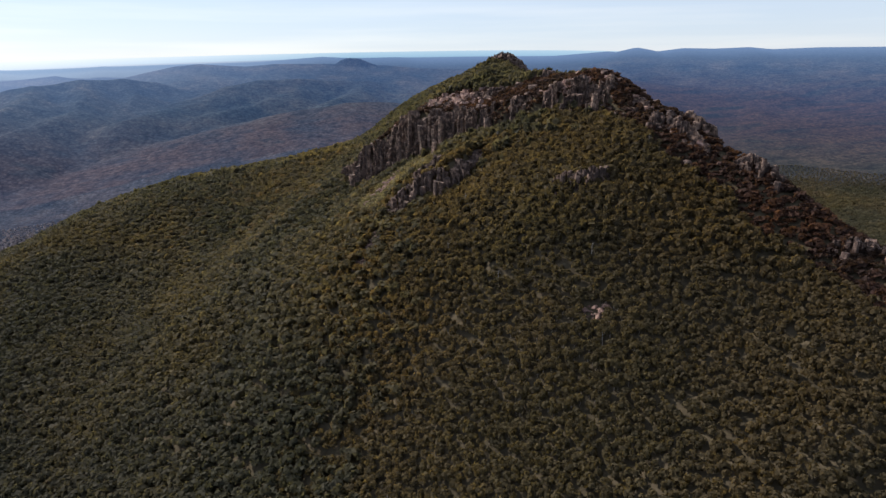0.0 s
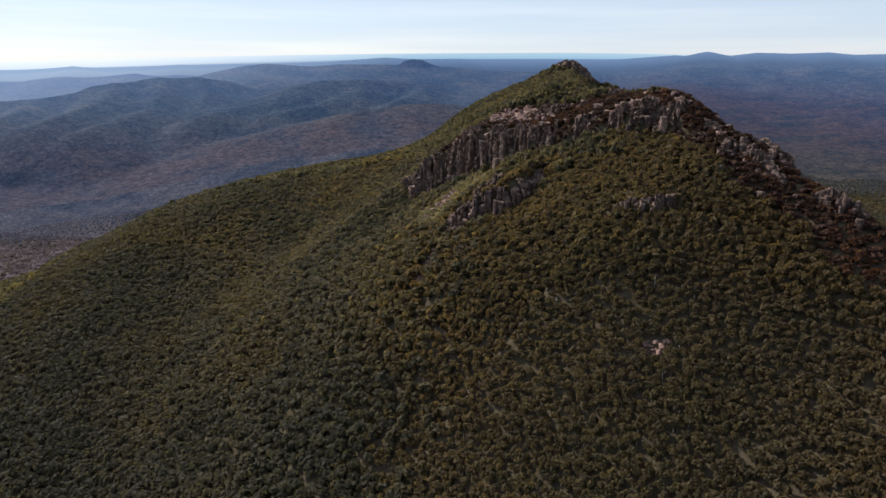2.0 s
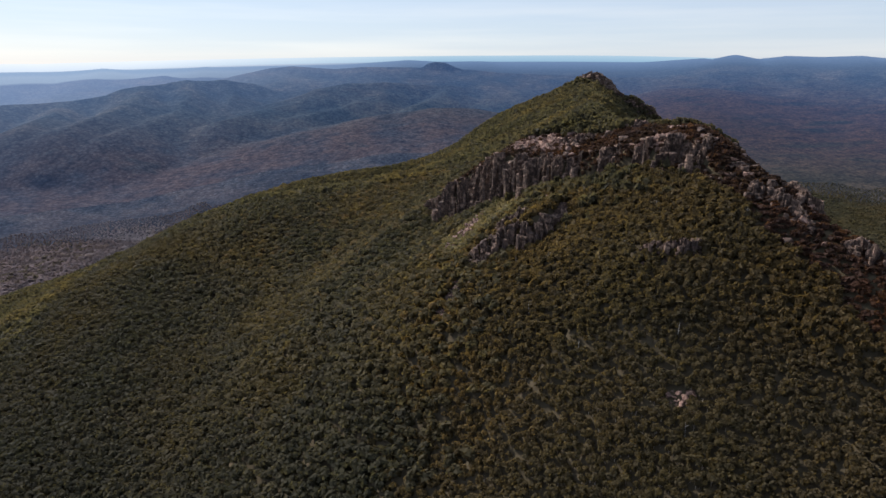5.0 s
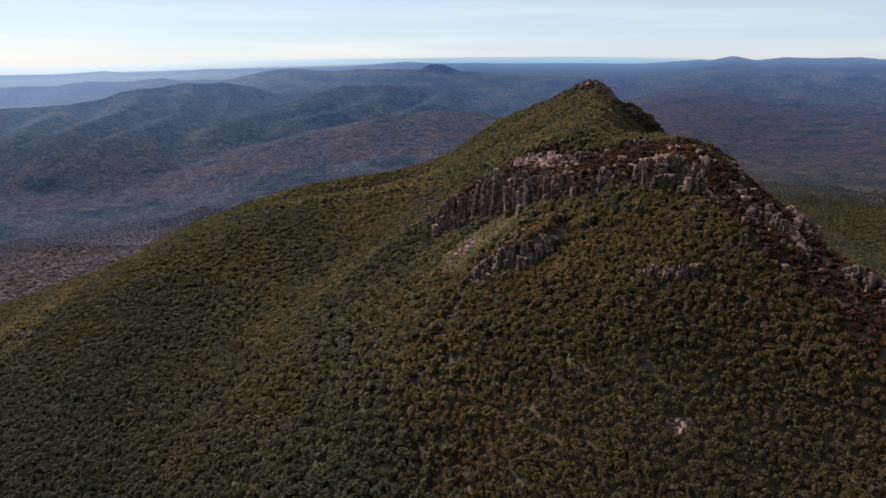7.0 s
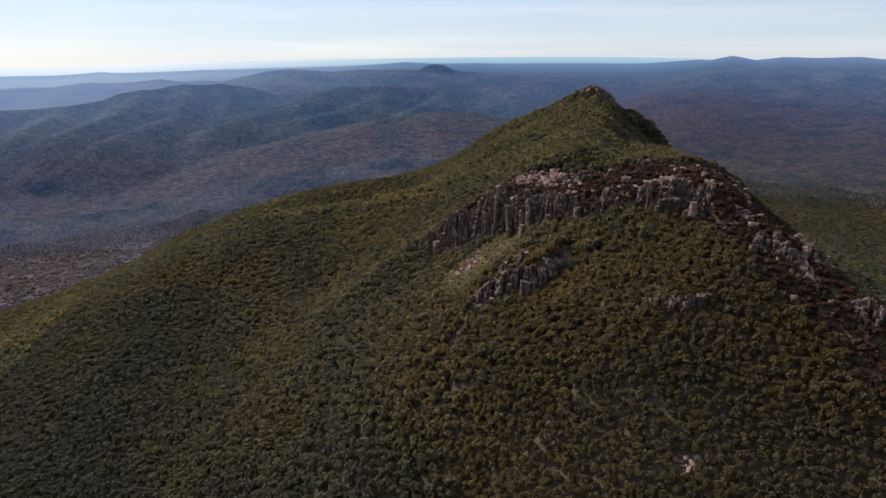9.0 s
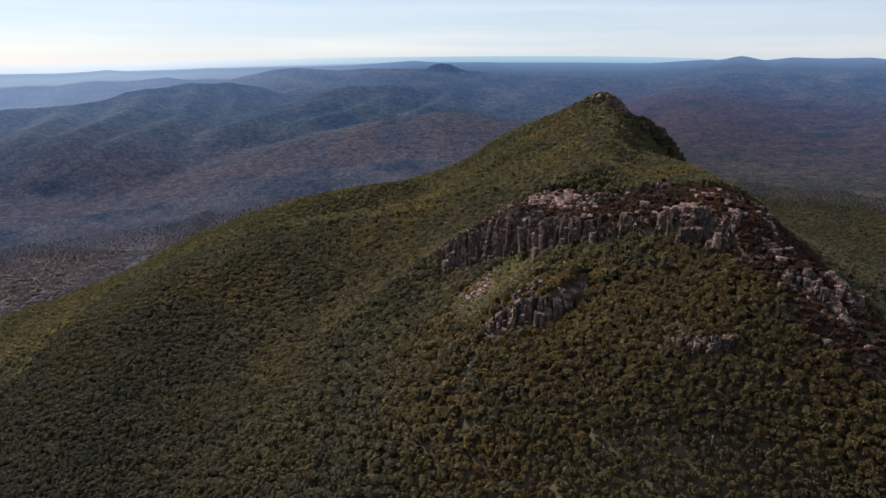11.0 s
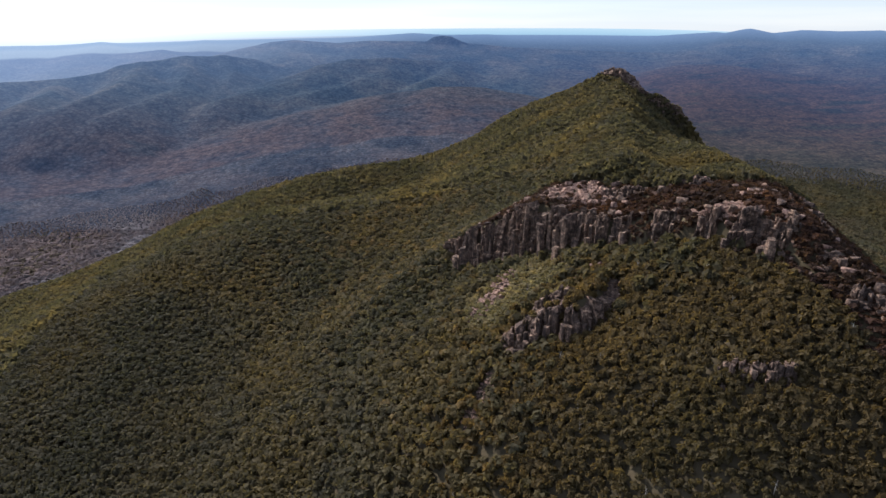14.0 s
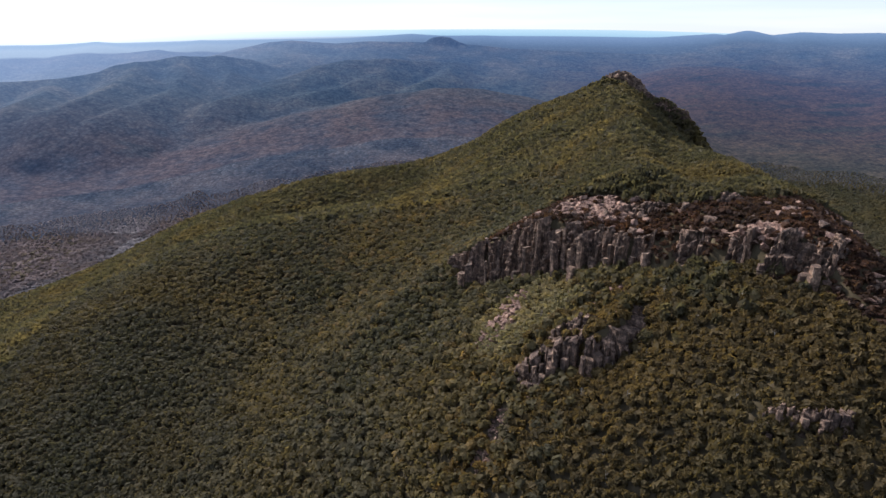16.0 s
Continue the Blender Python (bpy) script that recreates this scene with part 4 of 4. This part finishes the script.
OUTCROPS = [
    ([(-30, 279, 0), (-26, 275, 5), (-20, 276, 6), (-14, 279, 0)], "broken brown blocks at the lower rock face"),
    ([(-18, 293, 0), (-11, 291, 6), (-4, 289, 7), (3, 290, 0)], "jointed rock step above the lower face"),
    ([(68, 284, 0), (74, 281, 6), (79, 285, 5.5), (83, 292, 0)], "tall rib of brown columns beside the cliff"),
    ([(83, 258, 0), (88, 252, 5), (95, 246, 5.5), (101, 238, 5), (105, 229, 0)], "cluster of brown rock towers on the spur"),
    ([(98, 256, 0), (103, 250, 4.5), (108, 243, 4), (111, 238, 0)], "dark rock tower on the crest of the spur"),
    ([(107, 224, 0), (113, 219, 6), (120, 214, 5), (125, 209, 0)], "broken reddish rocks along the spur crest"),
    ([(42, 239, 0), (48, 236, 5.5), (56, 232, 7), (63, 231, 7), (67, 234, 0)], "small grey rock ledge among the trees"),
    ([(124, 184, 0), (130, 179, 5), (137, 175, 4.5), (141, 171, 0)], "reddish pinnacles at the end of the spur"),
    ([(12, 360, 0), (20, 354, 3.5), (30, 350, 3.5), (40, 344, 0)], "upper ledge of pale columns among heath"),
    ([(40, 347, 0), (46, 342, 3), (56, 335, 3.5), (64, 331, 0)], "upper rock ledge near the crest"),
    ([(-54, 400, 0), (-58, 394, 7), (-62, 398, 4), (-66, 404, 0)], "dark rock stump at the cliff's end"),
]
for i, (line, label) in enumerate(OUTCROPS):
    rock_wall("rock_outcrop", line, label, 20 + i, False)

STONE_LABELS = {
    "scree": "pale angular boulders spilling down below the cliff", "slab_field": "tumbled grey slabs at the cliff's foot",
    "rock_pavement": "pinkish weathered rock pavement above the cliff", "rock_terrace": "pinkish broken rock terrace over the cliff",
    "bald_rock": "bare pale rock patch among the trees", "gully_stones": "brown stones in a narrow gully",
    "lower_scree": "small pale scree running down into the forest", "summit_rocks": "rounded rocky summit cap of brown boulders",
    "outcrop_top": "broken brown blocks on the lower outcrop",
}
for i, (key, patch) in enumerate(STONY.items()):
    g = random.Random(70 + i)
    cx, cy, a, b, turn, count, lo, hi = patch
    base = tagged_at(key, (cx, cy, ground_z(cx, cy)), STONE_LABELS[key], "rocks")
    c, s_ = math.cos(radians(turn)), math.sin(radians(turn))
    pts = []
    while len(pts) < count:
        u, v = g.uniform(-1, 1), g.uniform(-1, 1)
        if u * u + v * v < 1:
            pts.append((cx + u * a * c - v * b * s_, cy + u * a * s_ + v * b * c))
    zs = ground_height(np.array([p[0] for p in pts]), np.array([p[1] for p in pts]))
    for (px, py), pz in zip(pts, zs):
        w = lo + (hi - lo) * g.random() ** 1.6
        w *= 1.5
        me = g.choice(SUMMIT_STONES if key == "summit_rocks" else SLABS if key in ("rock_pavement", "rock_terrace", "scree", "slab_field", "bald_rock") or g.random() < 0.3 else STONES)
        child("stone", me, base, Matrix.LocRotScale((px, py, float(pz) + 0.12 * w), Euler((g.uniform(-0.35, 0.35), g.uniform(-0.35, 0.35), g.uniform(0, 6.28))),
                                                    (w, w * g.uniform(0.8, 1.2), w * g.uniform(0.7, 1.3))))

# boulders that stand alone in the heath
g = random.Random(5)
loose = 0
while loose < 170:
    px, py = g.uniform(-48, 112), g.uniform(225, 400)
    if not heathy(np.array([px]), np.array([py]))[0]:
        continue
    loose += 1
    w = g.uniform(1.8, 4.6)
    ob = tagged(new("boulder", g.choice(STONES + SLABS)), "weathered brown boulder standing in low heath", "boulder", "boulders in the heath")
    ob.matrix_basis = Matrix.LocRotScale((px, py, ground_z(px, py) + 0.35 * w), Euler((g.uniform(-0.3, 0.3), g.uniform(-0.3, 0.3), g.uniform(0, 6.28))),
                                         (w, w * g.uniform(0.7, 1.1), w * g.uniform(0.8, 1.6)))


# ---------------------------------------------------------------- single trees on the nearest slope
def tube(bm, pts, radii, sides=6):
    prev = None
    for p, r in zip(pts, radii):
        ring = [bm.verts.new((p[0] + r * math.cos(2 * math.pi * i / sides), p[1] + r * math.sin(2 * math.pi * i / sides), p[2])) for i in range(sides)]
        if prev:
            for i in range(sides):
                bm.faces.new((prev[i], prev[(i + 1) % sides], ring[(i + 1) % sides], ring[i]))
        prev = ring
    bm.faces.new(prev)


def trunk_mesh(seed):
    g = random.Random(seed)
    bm = bmesh.new()
    lean = (g.uniform(-0.06, 0.06), g.uniform(-0.06, 0.06))
    spine = [(lean[0] * t * t, lean[1] * t * t, t * 0.62 - 0.08) for t in (0, 0.3, 0.65, 1.0)]
    tube(bm, spine, (0.034, 0.026, 0.02, 0.012))
    for i in range(4):
        a, s0 = g.uniform(0, 6.28), spine[g.choice((1, 2, 2))]
        r = g.uniform(0.12, 0.24)
        tube(bm, [s0, (s0[0] + r * 0.5 * math.cos(a), s0[1] + r * 0.5 * math.sin(a), s0[2] + 0.1),
                  (s0[0] + r * math.cos(a), s0[1] + r * math.sin(a), s0[2] + 0.26)], (0.015, 0.011, 0.005), 5)
    me = bpy.data.meshes.new("trunk")
    bm.to_mesh(me)
    bm.free()
    me.materials.append(BARK)
    return me


TRUNKS = [trunk_mesh(i) for i in range(6)]
CROWNS = []
for i in range(12):
    v = crown_shape(150, 500 + i)
    CROWNS.append(mesh_from("crown", v, np.arange(len(v), dtype=np.int32).reshape(-1, 3), 3, LEAF,
                            np.full(len(v) // 3, random.Random(i).betavariate(2.2, 2.6))))
sx, sy = x[single], y[single]
sz = ground_height(sx, sy)
for i in range(len(sx)):
    g = random.Random(900 + i)
    w, h = g.uniform(2.4, 4.4), g.uniform(3.4, 5.4)
    tree_ = tagged(new("eucalypt"), "olive-green eucalypt with a domed crown on the slope", "tree", "trees on the near slope")
    tree_.matrix_basis = Matrix.LocRotScale((sx[i], sy[i], sz[i]), Euler((0, 0, g.uniform(0, 6.28))), (w, w, h))
    for nm, me in (("trunk", g.choice(TRUNKS)), ("crown", g.choice(CROWNS))):
        p = new(nm, me)
        p.parent = tree_


# ---------------------------------------------------------------- dead trees
def snag_mesh(seed):
    """A bare, bleached trunk with a few broken limbs; unit height."""
    g = random.Random(seed)
    bm = bmesh.new()
    lean = (g.uniform(-0.1, 0.1), g.uniform(-0.1, 0.1))
    spine = [(lean[0] * t, lean[1] * t, t * 1.05 - 0.05) for t in (0, 0.35, 0.7, 1.0)]
    tube(bm, spine, (0.026, 0.021, 0.014, 0.005), 5)
    for i in range(5):
        a, j = g.uniform(0, 6.28), g.choice((1, 2, 2))
        s0, r = spine[j], g.uniform(0.1, 0.22)
        tube(bm, [s0, (s0[0] + r * 0.6 * math.cos(a), s0[1] + r * 0.6 * math.sin(a), s0[2] + 0.1),
                  (s0[0] + r * math.cos(a), s0[1] + r * math.sin(a), s0[2] + 0.24)], (0.011, 0.008, 0.003), 4)
    me = bpy.data.meshes.new("dead_tree")
    bm.to_mesh(me)
    bm.free()
    me.materials.append(SNAG)
    return me


SNAG, sn, sl, sb = material("bleached_wood", 0.8)
sr = ramp(sn, [(0.3, (0.15, 0.135, 0.12)), (0.7, (0.32, 0.295, 0.265))])
sl.new(noise_node(sn, sl, place(sn), 1.5), sr.inputs[0])
sl.new(sr.outputs[0], sb.inputs["Base Color"])
SNAGS = [snag_mesh(i) for i in range(6)]
g = random.Random(77)
made = 0
while made < 34:
    px, py = g.uniform(-90, 130), g.uniform(140, 330)
    here = np.array([px]), np.array([py])
    if heathy(*here)[0] or bare(*here)[0] or vnoise(here[0] / 30, here[1] / 30, 70)[0] < 0.45:
        continue
    made += 1
    h = g.uniform(4.0, 6.0)
    ob = tagged(new("dead_tree", g.choice(SNAGS)), "bleached dead tree standing among green eucalypts", "tree", "dead trees on the slope")
    ob.matrix_basis = Matrix.LocRotScale((px, py, ground_z(px, py)), Euler((0, 0, g.uniform(0, 6.28))), (h, h, h))
